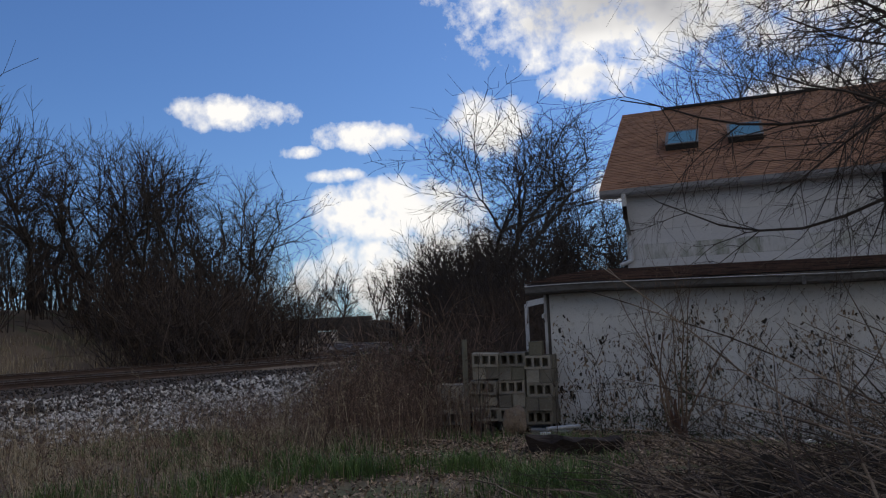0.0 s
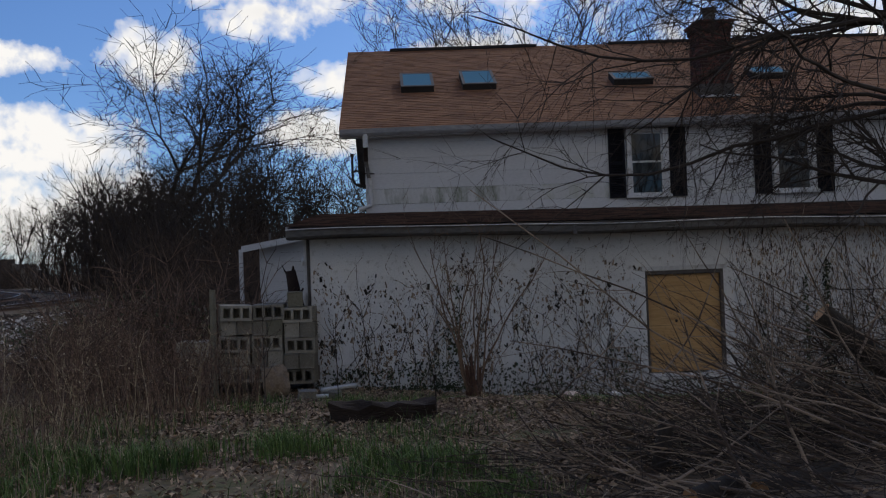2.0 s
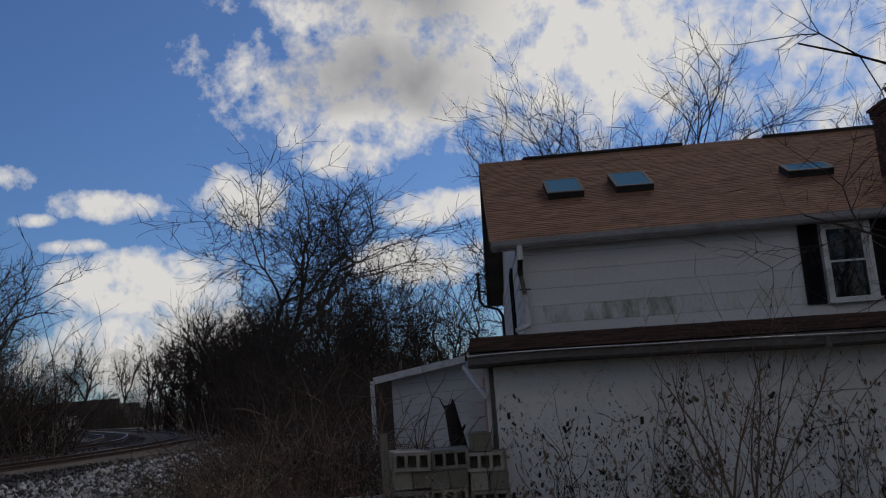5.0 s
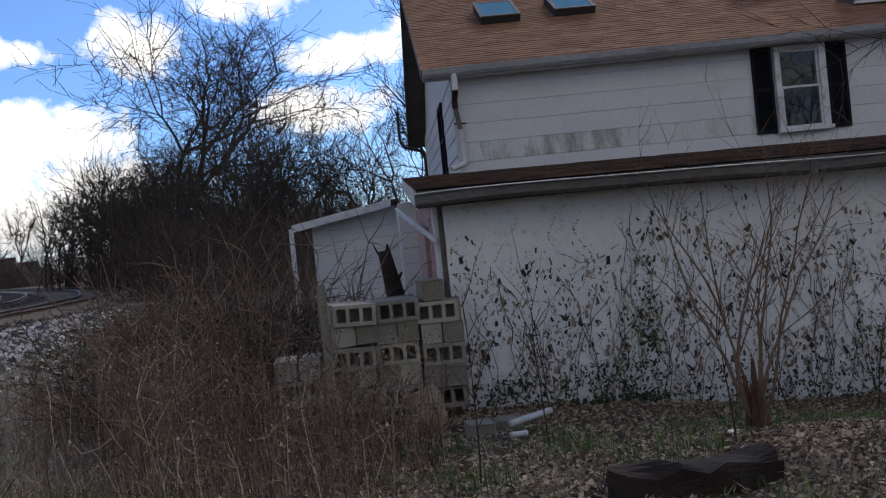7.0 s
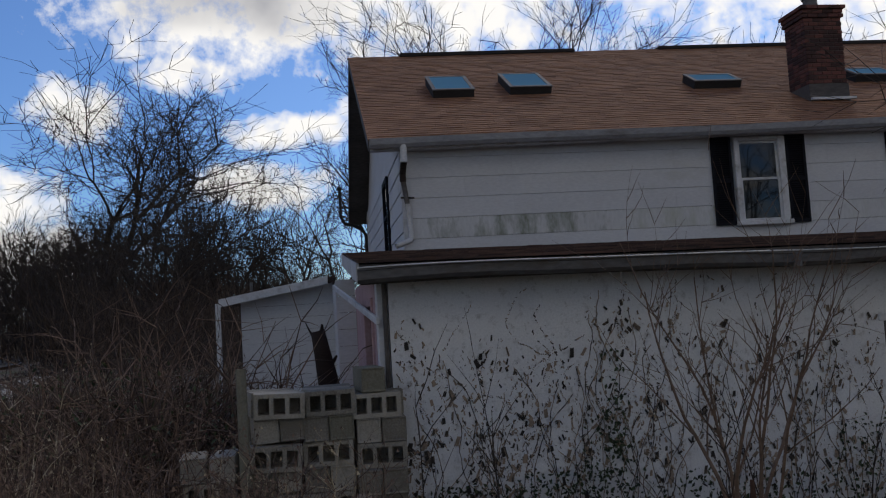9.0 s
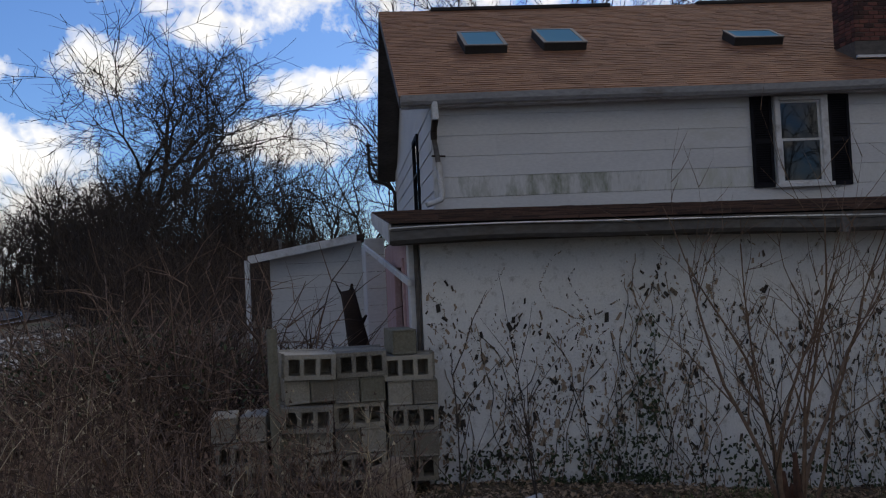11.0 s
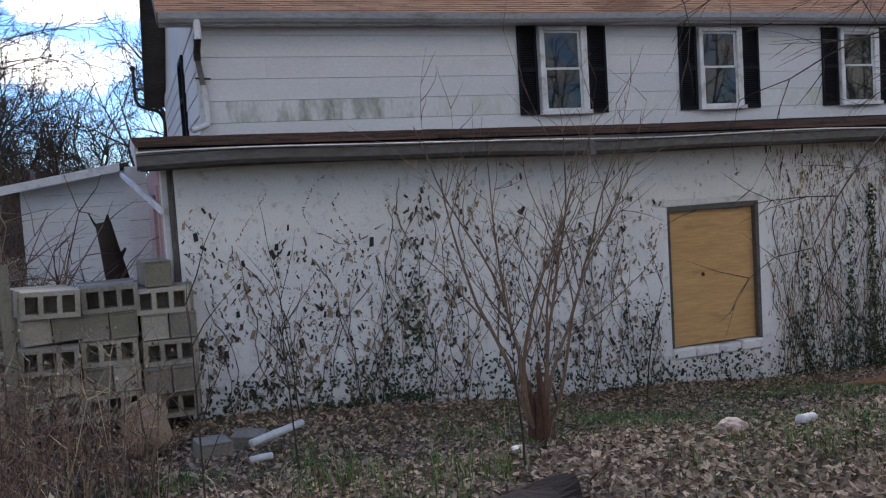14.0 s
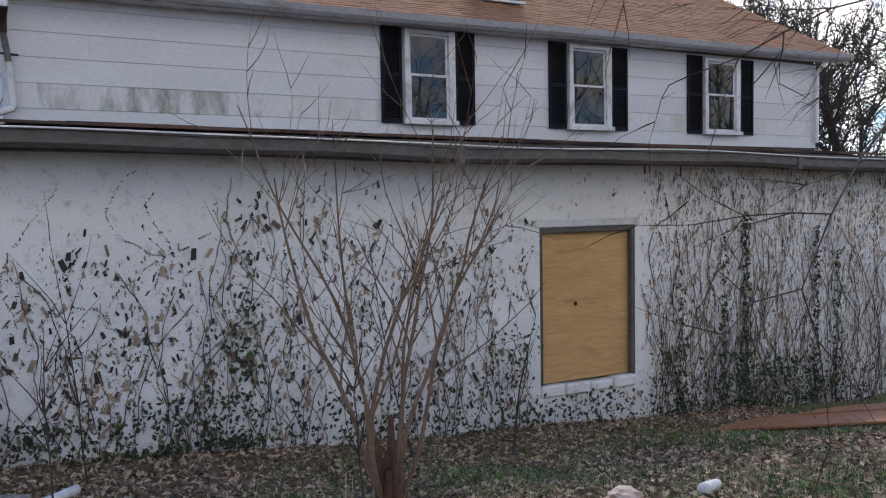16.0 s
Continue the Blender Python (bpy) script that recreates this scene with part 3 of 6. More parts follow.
def build_main_roof():
    xa, xb = 0.19, UX1 + 0.62
    for name, ey in (("front_roof", EAVE_Y), ("back_roof", 2 * RIDGE_Y - EAVE_Y)):
        bm = bmesh.new()
        d = 0.09
        pts = [(ey, EAVE_Z - d), (RIDGE_Y, RIDGE_Z - d), (RIDGE_Y, RIDGE_Z - 0.006), (ey, EAVE_Z - 0.006)]
        a = [bm.verts.new((xa, *p)) for p in pts]
        b = [bm.verts.new((xb, *p)) for p in pts]
        bm.faces.new(a)
        bm.faces.new(b[::-1])
        for i in range(4):
            bm.faces.new((a[i], b[i], b[(i + 1) % 4], a[(i + 1) % 4]))
        bmesh.ops.recalc_face_normals(bm, faces=bm.faces)
        lean_up(part(name, bm, M_FASCIA, house))
    lean_up(roof_sheet("roof_shingles", xa - 0.02, xb + 0.02, (EAVE_Y - 0.03, EAVE_Z - 0.02), (RIDGE_Y, RIDGE_Z), M_SHINGLE, 0.105, 0.27, 0.011, "sun-faded brown asphalt shingles", 0.004))
    bm = bmesh.new()
    for a, b in ((xa + 1.0, xa + 4.6), (xa + 6.4, xb - 1.5)):
        box(bm, a, b, RIDGE_Y - 0.12, RIDGE_Y + 0.12, RIDGE_Z - 0.04, RIDGE_Z + 0.035)
    lean_up(part("ridge_vent", bevelled(bm, 0.01), M_DARK, house, "dark ridge vent strip"))
    lean_up(part("eave_fascia", box_bm(xa, xb, EAVE_Y - 0.0, EAVE_Y + 0.025, EAVE_Z - 0.16, EAVE_Z - 0.02), M_TRIM, house))
    lean_up(part("eave_soffit", box_bm(xa + 0.01, xb, EAVE_Y + 0.026, UY - 0.03, EAVE_Z - 0.15, EAVE_Z - 0.13), M_TRIM, house))
    for x in (xa - 0.018, xb - 0.007):
        bm = bmesh.new()
        vs = box(bm, x, x + 0.025, EAVE_Y, RIDGE_Y, -0.17, -0.012)
        for v in vs:
            v.co.z += EAVE_Z + (v.co.y - EAVE_Y) * SLOPE
        vs = box(bm, x, x + 0.025, RIDGE_Y + 0.001, 2 * RIDGE_Y - EAVE_Y, -0.17, -0.012)
        for v in vs:
            v.co.z += EAVE_Z + (2 * RIDGE_Y - EAVE_Y - v.co.y) * SLOPE
        # left rake takes the darker fascia colour, the right one the pale trim
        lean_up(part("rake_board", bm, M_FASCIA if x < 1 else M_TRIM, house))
    g = thing("gutter", "grey metal gutter under the main roof", "gutter")
    prof = [(0.0, 0.0), (0.0, -0.12), (-0.07, -0.125), (-0.11, -0.08), (-0.13, 0.0), (-0.113, 0.0), (-0.095, -0.07), (-0.06, -0.11), (-0.012, -0.105), (-0.012, 0.0)]
    vs, fs = [], []
    n, m = 40, len(prof)
    for i in range(n + 1):
        x = xa + (xb - xa) * i / n
        dz = 0.010 * math.sin(x * 0.9) + RISE * x
        vs += [(x, EAVE_Y - 0.002 + y, EAVE_Z - 0.025 + z + dz) for y, z in prof]
    for i in range(n):
        for j in range(m):
            fs.append((i * m + j, i * m + (j + 1) % m, (i + 1) * m + (j + 1) % m, (i + 1) * m + j))
    fs += [tuple(range(m)), tuple(n * m + j for j in reversed(range(m)))]
    mesh_object("trough", vs, fs, M_PALEGUTTER, g)
    # the left downspout: an outlet, a rusted elbow, a bent pipe and a kicked-out foot
    def pipe(name, pts, r, mat, label):
        vs, fs = [], []
        for a, b in zip(pts, pts[1:]):
            tube(vs, fs, Vector(a), Vector(b), r, r, 8)
        mesh_object(name, vs, fs, mat, g, label, smooth=True)
    dx, dy = UX0 + 0.02, UY - 0.07
    pipe("outlet", [(dx, EAVE_Y - 0.06, 4.06), (dx, EAVE_Y - 0.06, 3.82)], 0.048, M_TRIM, "dull white gutter outlet")
    pipe("elbow", [(dx, EAVE_Y - 0.06, 3.83), (dx - 0.01, dy - 0.06, 3.70), (dx - 0.01, dy - 0.04, 3.58)], 0.046, M_ROTTEN, "rusted dark elbow")
    pipe("lower_elbow", [(dx - 0.01, dy - 0.04, 3.60), (dx + 0.02, dy, 3.42), (dx + 0.04, dy, 3.25)], 0.036, M_GUTTER, "dented grey elbow")
    pipe("downspout", [(dx + 0.04, dy, 3.27), (dx + 0.07, dy, 2.86), (dx + 0.06, dy - 0.03, 2.76), (dx - 0.03, dy - 0.08, 2.72), (dx - 0.16, dy - 0.12, 2.68)], 0.04, M_TRIM, "dented white downspout")
    pipe("strap", [(dx - 0.05, dy - 0.012, 3.36), (dx + 0.14, dy - 0.012, 3.35)], 0.012, M_ROTTEN, "rusted pipe strap")
    pts = [(UX1 - 0.06, EAVE_Y - 0.06, 4.2), (UX1 - 0.06, UY - 0.08, 3.95), (UX1 - 0.06, UY - 0.08, 2.66)]
    vs, fs = [], []
    for a, b in zip(pts, pts[1:]):
        tube(vs, fs, Vector(a), Vector(b), 0.04, 0.04, 8)
    mesh_object("downspout", vs, fs, M_TRIM, g)


def build_skylight(x0, x1, y0, y1):
    sl = thing("skylight", "roof skylight with a dark curb and a pane painted sky-reflection blue", "skylight", "roof skylights")
    z0 = EAVE_Z + (y0 - EAVE_Y) * SLOPE + RISE * (x0 + x1) / 2
    L = (y1 - y0) * math.sqrt(1 + SLOPE * SLOPE)
    m = Matrix.Translation((x0, y0, z0)) @ pose(0, 0, 0, math.degrees(math.atan(SLOPE)))
    w = x1 - x0
    bm = bmesh.new()
    e = 0.05
    for d in ((0, w, 0, e), (0, w, L - e, L), (0, e, e, L - e), (w - e, w, e, L - e)):
        box(bm, *d, 0.0, 0.13, m=m)
    part("curb", bm, M_DARK, sl)
    bm = bmesh.new()
    for d in ((-0.01, w + 0.01, -0.01, e), (-0.01, w + 0.01, L - e, L + 0.01), (-0.01, e, e, L - e), (w - e, w + 0.01, e, L - e)):
        box(bm, *d, 0.133, 0.15, m=m)
    part("frame", bm, M_GUTTER, sl)
    part("pane", box_bm(e, w - e, e, L - e, 0.135, 0.143, m=m), M_SKYGLASS, sl)


def build_chimney():
    ch = thing("chimney", "dark red brick chimney with a flared cap", "chimney")
    x0, x1, y0, y1 = 7.38, 8.04, 5.47, 6.07
    zb, zt = 4.74, 6.27
    part("core", box_bm(x0 + 0.012, x1 - 0.012, y0 + 0.012, y1 - 0.012, zb, zt), M_MORTAR, ch)
    bm = bmesh.new()
    box(bm, x0 - 0.015, x1 + 0.015, y0 - 0.015, y1 + 0.015, zb - 0.12, zb + 0.30)
    part("flashing", bm, M_FASCIA, ch, "dark lead flashing at the base")
    part("foot_strip", box_bm(x0 - 0.01, x1 + 0.1, y0 - 0.07, y0 - 0.02, zb + 0.03, zb + 0.07), M_TRIM, ch)
    meshes = {}
    def brick(a, b, c, d, z, ext=0.0):
        key = (round(b - a, 3), round(d - c, 3))
        if key not in meshes:
            bm = box_bm(0, b - a, 0, d - c, 0, 0.058, bevel=0.004)
            me = bpy.data.meshes.new("brick")
            bm.to_mesh(me)
            bm.free()
            me.materials.append(M_BRICK)
            meshes[key] = me
        ob = new("brick", meshes[key])
        ob.parent = ch
        ob.location = (a, c, z)
    z, k = zb + 0.31, 0
    while z < zt + 0.06:
        o = 0.0 if z < zt - 0.16 else (0.03 if z < zt - 0.06 else 0.06)
        a0, a1, b0, b1 = x0 - o, x1 + o, y0 - o, y1 + o
        n = 4
        wid = (a1 - a0) / n
        for i in range(n):
            if k % 2:
                brick(a0 + i * wid, a0 + (i + 1) * wid - 0.01, b0, b0 + 0.09, z)
            else:
                s = a0 + (i - 0.5) * wid
                brick(max(a0, s), s + wid - 0.01, b0, b0 + 0.09, z)
        if not k % 2:
            brick(a1 - 0.5 * wid, a1, b0, b0 + 0.09, z)
        wd = (b1 - b0 - 0.1) / 3
        for i in range(3):
            brick(a0, a0 + 0.09, b0 + 0.1 + i * wd, b0 + 0.1 + (i + 1) * wd - 0.01, z)
        z += 0.068
        k += 1
    bm = bmesh.new()
    bmesh.ops.create_cone(bm, cap_ends=True, segments=16, radius1=0.13, radius2=0.11, depth=0.24, matrix=pose((x0 + x1) / 2, (y0 + y1) / 2, zt + 0.16))
    bmesh.ops.create_cone(bm, cap_ends=True, segments=16, radius1=0.13, radius2=0.17, depth=0.10, matrix=pose((x0 + x1) / 2, (y0 + y1) / 2, zt + 0.32))
    part("flue_pot", bm, M_GUTTER, ch, "flared metal flue pot")


build_lower_wall()
build_lower_roof()
build_upper()
build_main_roof()
for i, (a, b) in enumerate(WINDOWS):
    build_window(i, a, b)
for a, b, c, d in ((1.38, 2.06, 6.42, 7.27), (2.67, 3.37, 6.45, 7.32), (5.86, 6.70, 6.42, 6.86), (8.88, 9.66, 6.48, 6.92)):
    build_skylight(a, b, c, d)
build_chimney()

# ---- shed and clutter beside the house ----


def build_shed():
    sh = thing("lean_to_shed", "small white boarded lean-to shed with a sloping roof", "shed")
    y0, y1 = 9.25, 12.5
    xa, xb = -2.08, -0.365
    z = 0.2
    while z < 1.9:
        bm = bmesh.new()
        vs = box(bm, xa, xb, y0 - 0.004, y0 + 0.03, z, z + 0.225)
        for v in vs:
            if v.co.z < z + 0.01 and v.co.y < y0:
                v.co.y -= 0.012
        part("siding_board", bm, M_SIDING, sh)
        z += 0.23
    bm = bmesh.new()
    vs = box(bm, xa, xb, y0 + 0.001, y0 + 0.03, 2.04, 2.1)
    vs[5].co.z = vs[6].co.z = 2.42
    vs[4].co.z = vs[7].co.z = 2.15
    part("upper_wall", bm, M_SIDING, sh)
    part("side_wall", box_bm(xa, xa + 0.08, y0 + 0.032, y1, 0.0, 2.14), M_SIDING, sh)
    bm = bmesh.new()
    vs = box(bm, -2.42, -0.30, y0 - 0.4, y1, 0, 0.06)
    for v in vs:
        v.co.z += 2.13 + (v.co.x + 2.42) * 0.165
    part("roof", bm, M_SHINGLE_OLD, sh)
    bm = bmesh.new()
    vs = box(bm, -2.43, -0.45, y0 - 0.43, y0 - 0.403, -0.07, 0.075)
    for v in vs:
        v.co.z += 2.13 + (v.co.x + 2.42) * 0.165
    part("fascia", bm, M_TRIM, sh, "white fascia board")
    part("post", box_bm(-2.50, -2.41, y0 - 0.38, y0 - 0.30, 0.1, 2.13, bevel=0.006), M_TRIM, sh)
    vs, fs = [], []
    tube(vs, fs, Vector((-1.95, 10.2, 2.2)), Vector((-1.95, 10.2, 2.55)), 0.03, 0.03, 8)
    mesh_object("vent_pipe", vs, fs, M_GUTTER, sh)
    # boarded flank between shed and house
    z = 0.2
    while z < 2.1:
        bm = bmesh.new()
        box(bm, -0.365, -0.34, UY + 0.03, y0 - 0.02, z, z + 0.225)
        part("siding_board", bm, M_SIDING, sh)
        part("siding_board", box_bm(-0.365, FX - 0.002, UY + 0.0, UY + 0.027, z, z + 0.225), M_SIDING, sh)
        z += 0.23
    br = thing("diagonal_brace", "weathered white diagonal timber under the eave", "brace")
    d = Vector((-0.10, -0.05, 1.69)) - Vector((-0.40, 4.0, 2.14))
    m = Matrix.Translation((-0.40, 4.0, 2.14)) @ d.to_track_quat("Y", "Z").to_matrix().to_4x4()
    part("beam", box_bm(-0.016, 0.016, 0, d.length, -0.03, 0.03, bevel=0.006, m=m), M_TRIM, br)
    part("corner_pipe", box_bm(-0.05, -0.014, 0.01, 0.05, 0.05, 2.0, bevel=0.006), M_FASCIA, br)


def side_window():
    win = thing("window", "narrow dark window in the white gable end", "window")
    x = UX0 - 0.05
    bm = bmesh.new()
    for a, b, c, d in ((7.0, 7.09, 2.72, 4.05), (7.9, 7.99, 2.72, 4.05), (7.09, 7.9, 2.72, 2.80), (7.09, 7.9, 3.97, 4.05), (7.09, 7.9, 3.38, 3.43)):
        box(bm, x, x + 0.07, a, b, c, d)
    part("window_frame", bm, M_BLACK, win)
    part("pane", box_bm(x + 0.03, x + 0.04, 7.09, 7.9, 2.80, 3.97), M_GLASS, win)


def build_mast():
    """A dark service pipe held off the far corner of the gable."""
    mast = thing("service_mast", "dark metal service pipe at the far gable corner", "pipe")
    pts = [Vector(p) for p in ((-0.02, 14.2, 4.95), (-0.02, 14.2, 4.25), (0.06, 14.2, 4.08), (0.48, 14.2, 3.95), (0.58, 14.2, 3.75), (0.58, 14.2, 2.7))]
    vs, fs = [], []
    for a, b in zip(pts, pts[1:]):
        tube(vs, fs, a, b, 0.038, 0.038, 8)
    mesh_object("pipe", vs, fs, M_DARK, mast, smooth=True)
    part("cap", box_bm(-0.08, 0.04, 14.14, 14.26, 4.92, 5.0, bevel=0.02), M_DARK, mast)
    part("bracket", box_bm(0.015, 0.17, 14.18, 14.22, 4.45, 4.50), M_DARK, mast)


build_shed()
side_window()
build_mast()


def block_mesh(kind, mat):
    """A concrete block 0.39 wide: cores or end faces towards the front, 0.19 high."""
    bm = bmesh.new()
    if kind == "core":
        xs = (0, 0.034, 0.116, 0.149, 0.236, 0.269, 0.351, 0.385)
        zs = (0, 0.034, 0.156, 0.19)
        d = 0.19
        grid = [[[bm.verts.new((x, y, z)) for z in zs] for x in xs] for y in (0, d)]

        def solid(i, k):
            return 0 <= i < 7 and 0 <= k < 3 and not (k == 1 and i in (1, 3, 5))
        for i in range(7):
            for k in range(3):
                if not solid(i, k):
                    # added back face stops light coming through, so the hollow shades dark
                    bm.faces.new([grid[1][a][b] for a, b in ((i, k + 1), (i + 1, k + 1), (i + 1, k), (i, k))])
                    continue
                q = [(i, k), (i + 1, k), (i + 1, k + 1), (i, k + 1)]
                bm.faces.new([grid[0][a][b] for a, b in q])
                bm.faces.new([grid[1][a][b] for a, b in reversed(q)])
                for (a, b), nb in zip(zip(q, q[1:] + q[:1]), ((i, k - 1), (i + 1, k), (i, k + 1), (i - 1, k))):
                    if not solid(*nb):
                        bm.faces.new((grid[0][b[0]][b[1]], grid[0][a[0]][a[1]], grid[1][a[0]][a[1]], grid[1][b[0]][b[1]]))
    else:
        w, h, d = 0.19, 0.19, 0.385
        box(bm, 0, w, 0, d, 0, h)
        bevelled(bm, 0.006)
        face = min(bm.faces, key=lambda f: f.calc_center_median().y)
        made = bmesh.ops.inset_region(bm, faces=[face], thickness=0.02, depth=-0.009)
    me = bpy.data.meshes.new("concrete_block")
    bm.to_mesh(me)
    bm.free()
    me.materials.append(mat)
    return me


def build_blocks():
    rng = random.Random(11)
    core, end, mossy = block_mesh("core", M_BLOCK), block_mesh("end", M_BLOCK), block_mesh("end", M_BLOCKDARK)

    def put(me, x, y, z, turn=0.0, lean=0.0, label="grey-tan hollow concrete block stacked in a pile"):
        ob = new("concrete_block", me)
        ob.matrix_world = pose(x, y, z, 0, lean, turn)
        tagged(ob, label, "concrete block", "stacked concrete blocks")

    base = 0.17
    for col, (cx, cy, turn, drop) in enumerate(((-1.12, -0.46, 9, 0.06), (-0.725, -0.36, 0, 0.045), (-0.335, -0.36, -1, 0.0))):
        c, s = math.cos(radians(turn)), math.sin(radians(turn))
        for row in range(5):
            z = base + row * 0.194 + drop
            for deep in range(2 if row % 2 else 3):
                jx, jy = rng.uniform(-0.022, 0.022), rng.uniform(-0.045, 0.045)
                step = deep * (0.4 if row % 2 else 0.2)
                if row % 2 == 0:
                    put(core, cx + jx - s * step, cy + jy + c * step, z, turn + rng.uniform(-5, 5), (2.5 if col == 0 else 0) * (1 if row else 0.4) + rng.uniform(-0.6, 0.6))
                else:
                    for k in range(2):
                        me = mossy if (col, row, k) in ((1, 3, 1), (0, 1, 0)) else end
                        put(me, cx + jx + k * 0.197 * c - s * step, cy + jy + k * 0.197 * s + c * step + rng.uniform(-0.015, 0.015), z + (0.008 * k if col == 0 else 0), turn + rng.uniform(-2, 2), -2.0 if col == 0 else rng.uniform(-0.6, 0.6))
    top = new("concrete_block", mossy)
    top.matrix_world = pose(-0.27, -0.33, base + 5 * 0.194 + 0.002, 0, 0, 8)
    tagged(top, "dark mossy concrete block on top of the pile", "concrete block")
    for x, y, z, t in ((-1.66, -0.40, 0.56, 4), (-1.44, -0.41, 0.56, 1), (-1.64, -0.38, 0.36, 2)):
        put(end if z > 0.5 else core, x, y, z, t, label="weathered concrete block in a low stack among weeds")
    put(core, -1.64, -0.38, 0.17, 2, label="weathered concrete block in a low stack among weeds")
    for x, y, t in ((-0.05, -1.40, 12), (0.16, -1.15, -20)):
        ob = new("broken_block", end)
        ob.matrix_world = pose(x, y, ground_z(x, y) - 0.03, 4, 3, t) @ Matrix.Diagonal((1.1, 0.45, 0.75, 1))
        tagged(ob, "broken grey concrete block lying in the weeds", "concrete block")
    post = thing("fence_post", "weathered grey wooden post beside stacked blocks", "post")
    vs, fs = [], []
    tube(vs, fs, Vector((-1.16, -0.56, 0.1)), Vector((-1.17, -0.52, 1.40)), 0.042, 0.038, 8)
    fs.append(tuple(range(len(vs) - 8, len(vs))))
    mesh_object("shaft", vs, fs, M_BLOCKDARK, post)


build_blocks()


def rock(name, at, size, mat, label, category, seed):
    bm = bmesh.new()
    bmesh.ops.create_icosphere(bm, subdivisions=3, radius=1)
    for v in bm.verts:
        n = noise.noise(v.co * 1.3 + Vector((seed, 0, 0))) * 0.35 + noise.noise(v.co * 3 + Vector((seed, 3, 0))) * 0.22
        v.co = v.co * (1 + n)
        v.co = Vector((v.co.x * size[0], v.co.y * size[1], v.co.z * size[2]))
    ob = part(name, bm, mat)
    ob.location = at
    return tagged(ob, label, category)


rock("rubble_stone", (-0.36, -0.95, 0.28), (0.17, 0.13, 0.2), M_RUBBLE, "rough brown rubble stone below the blocks", "stone", 3)
rock("crumpled_bag", (2.77, -2.93, ground_z(2.77, -2.93) + 0.03), (0.095, 0.07, 0.05), M_BAG, "crumpled pinkish plastic bag on leaf litter", "plastic bag", 8)
rock("paper_scrap", (1.61, -2.56, ground_z(1.61, -2.56) + 0.02), (0.05, 0.04, 0.02), M_WHITEPIPE, "white scrap of paper on fallen leaves", "litter", 5)


def lathe_stick(name, a, b, r0, r1, mat, label, category, cut=None, n=12, bend=0.0, prongs=()):
    """A round log or pipe with capped ends."""
    a, b = Vector(a), Vector(b)
    vs, fs = [], []
    d = b - a
    u = d.orthogonal().normalized()
    w = d.normalized().cross(u)
    rings = 7
    for i in range(rings):
        k = i / (rings - 1)
        c = a + d * k + Vector((0, 0, bend * math.sin(k * math.pi)))
        r = r0 + (r1 - r0) * k
        for j in range(n):
            t = 2 * math.pi * j / n
            rr = r * (1 + 0.09 * noise.noise((math.cos(t) * 1.5 + a.x * 9, math.sin(t) * 1.5, k * 3)))
            vs.append(c + (u * math.cos(t) + w * math.sin(t)) * rr)
    for i in range(rings - 1):
        for j in range(n):
            fs.append((i * n + j, i * n + (j + 1) % n, (i + 1) * n + (j + 1) % n, (i + 1) * n + j))
    root = thing(name, label, category)
    if cut is None:
        fs += [tuple(reversed(range(n))), tuple((rings - 1) * n + j for j in range(n))]
    mesh_object("bark" if cut else "body", vs, fs, mat, root, smooth=True)
    for x0, y0, z0, x1, y1, z1, r in prongs:
        pv, pf = [], []
        grow(random.Random(int(r * 1000)), pv, pf, Vector((x0, y0, z0)), Vector((x1 - x0, y1 - y0, z1 - z0)), math.dist((x0, y0, z0), (x1, y1, z1)), r, 6, 4, 0.1, 0.0)
        mesh_object("broken_branch", pv, pf, mat, root, smooth=True)
    if cut:
        for ring, nm in ((0, "cut_end"), (rings - 1, "cut_end")):
            mesh_object(nm, [vs[ring * n + j] for j in range(n)], [tuple(range(n)) if ring else tuple(reversed(range(n)))], cut, root, "pale orange freshly sawn end")
    return root


lathe_stick("plastic_pipe", (0.24, -1.72, 0.27), (0.60, -1.42, 0.27), 0.025, 0.025, M_WHITEPIPE, "short dirty white plastic pipe on the ground", "pipe")
lathe_stick("plastic_pipe", (0.20, -1.95, 0.24), (0.33, -1.93, 0.24), 0.02, 0.02, M_WHITEPIPE, "short dirty white plastic pipe on the ground", "pipe")
lathe_stick("plastic_bottle", (3.12, -3.10, ground_z(3.12, -3.10) + 0.045), (3.26, -3.05, ground_z(3.26, -3.05) + 0.045), 0.034, 0.026, M_WHITEPIPE, "crushed clear-white bottle lying on leaves", "bottle")
lathe_stick("charred_stump", (-0.38, 3.0, 0.1), (-0.62, 3.0, 1.60), 0.17, 0.085, M_ROTTEN, "dark charred dead trunk beside the shed", "stump", prongs=((-0.58, 3.0, 1.5, -0.55, 2.98, 1.68, 0.05), (-0.66, 3.0, 1.5, -0.78, 3.0, 1.70, 0.02), (-0.53, 3.0, 1.15, -0.40, 3.0, 1.30, 0.05)))


def build_tie_log():
    """A rotten squared timber with a hollow front, lying on the ground."""
    root = thing("rotten_timber", "dark rotten squared timber lying in weeds", "timber")
    bm = bmesh.new()
    box(bm, 0.50, 1.40, -3.78, -3.52, 0.15, 0.40)
    bmesh.ops.subdivide_edges(bm, edges=bm.edges, cuts=7, use_grid_fill=True)
    for v in bm.verts:
        v.co += Vector((noise.noise(v.co * 7) * 0.06, noise.noise(v.co * 6 + Vector((4, 0, 0))) * 0.09, noise.noise(v.co * 5 + Vector((0, 9, 0))) * 0.10))
    part("timber", bm, M_ROTTEN, root)


build_tie_log()


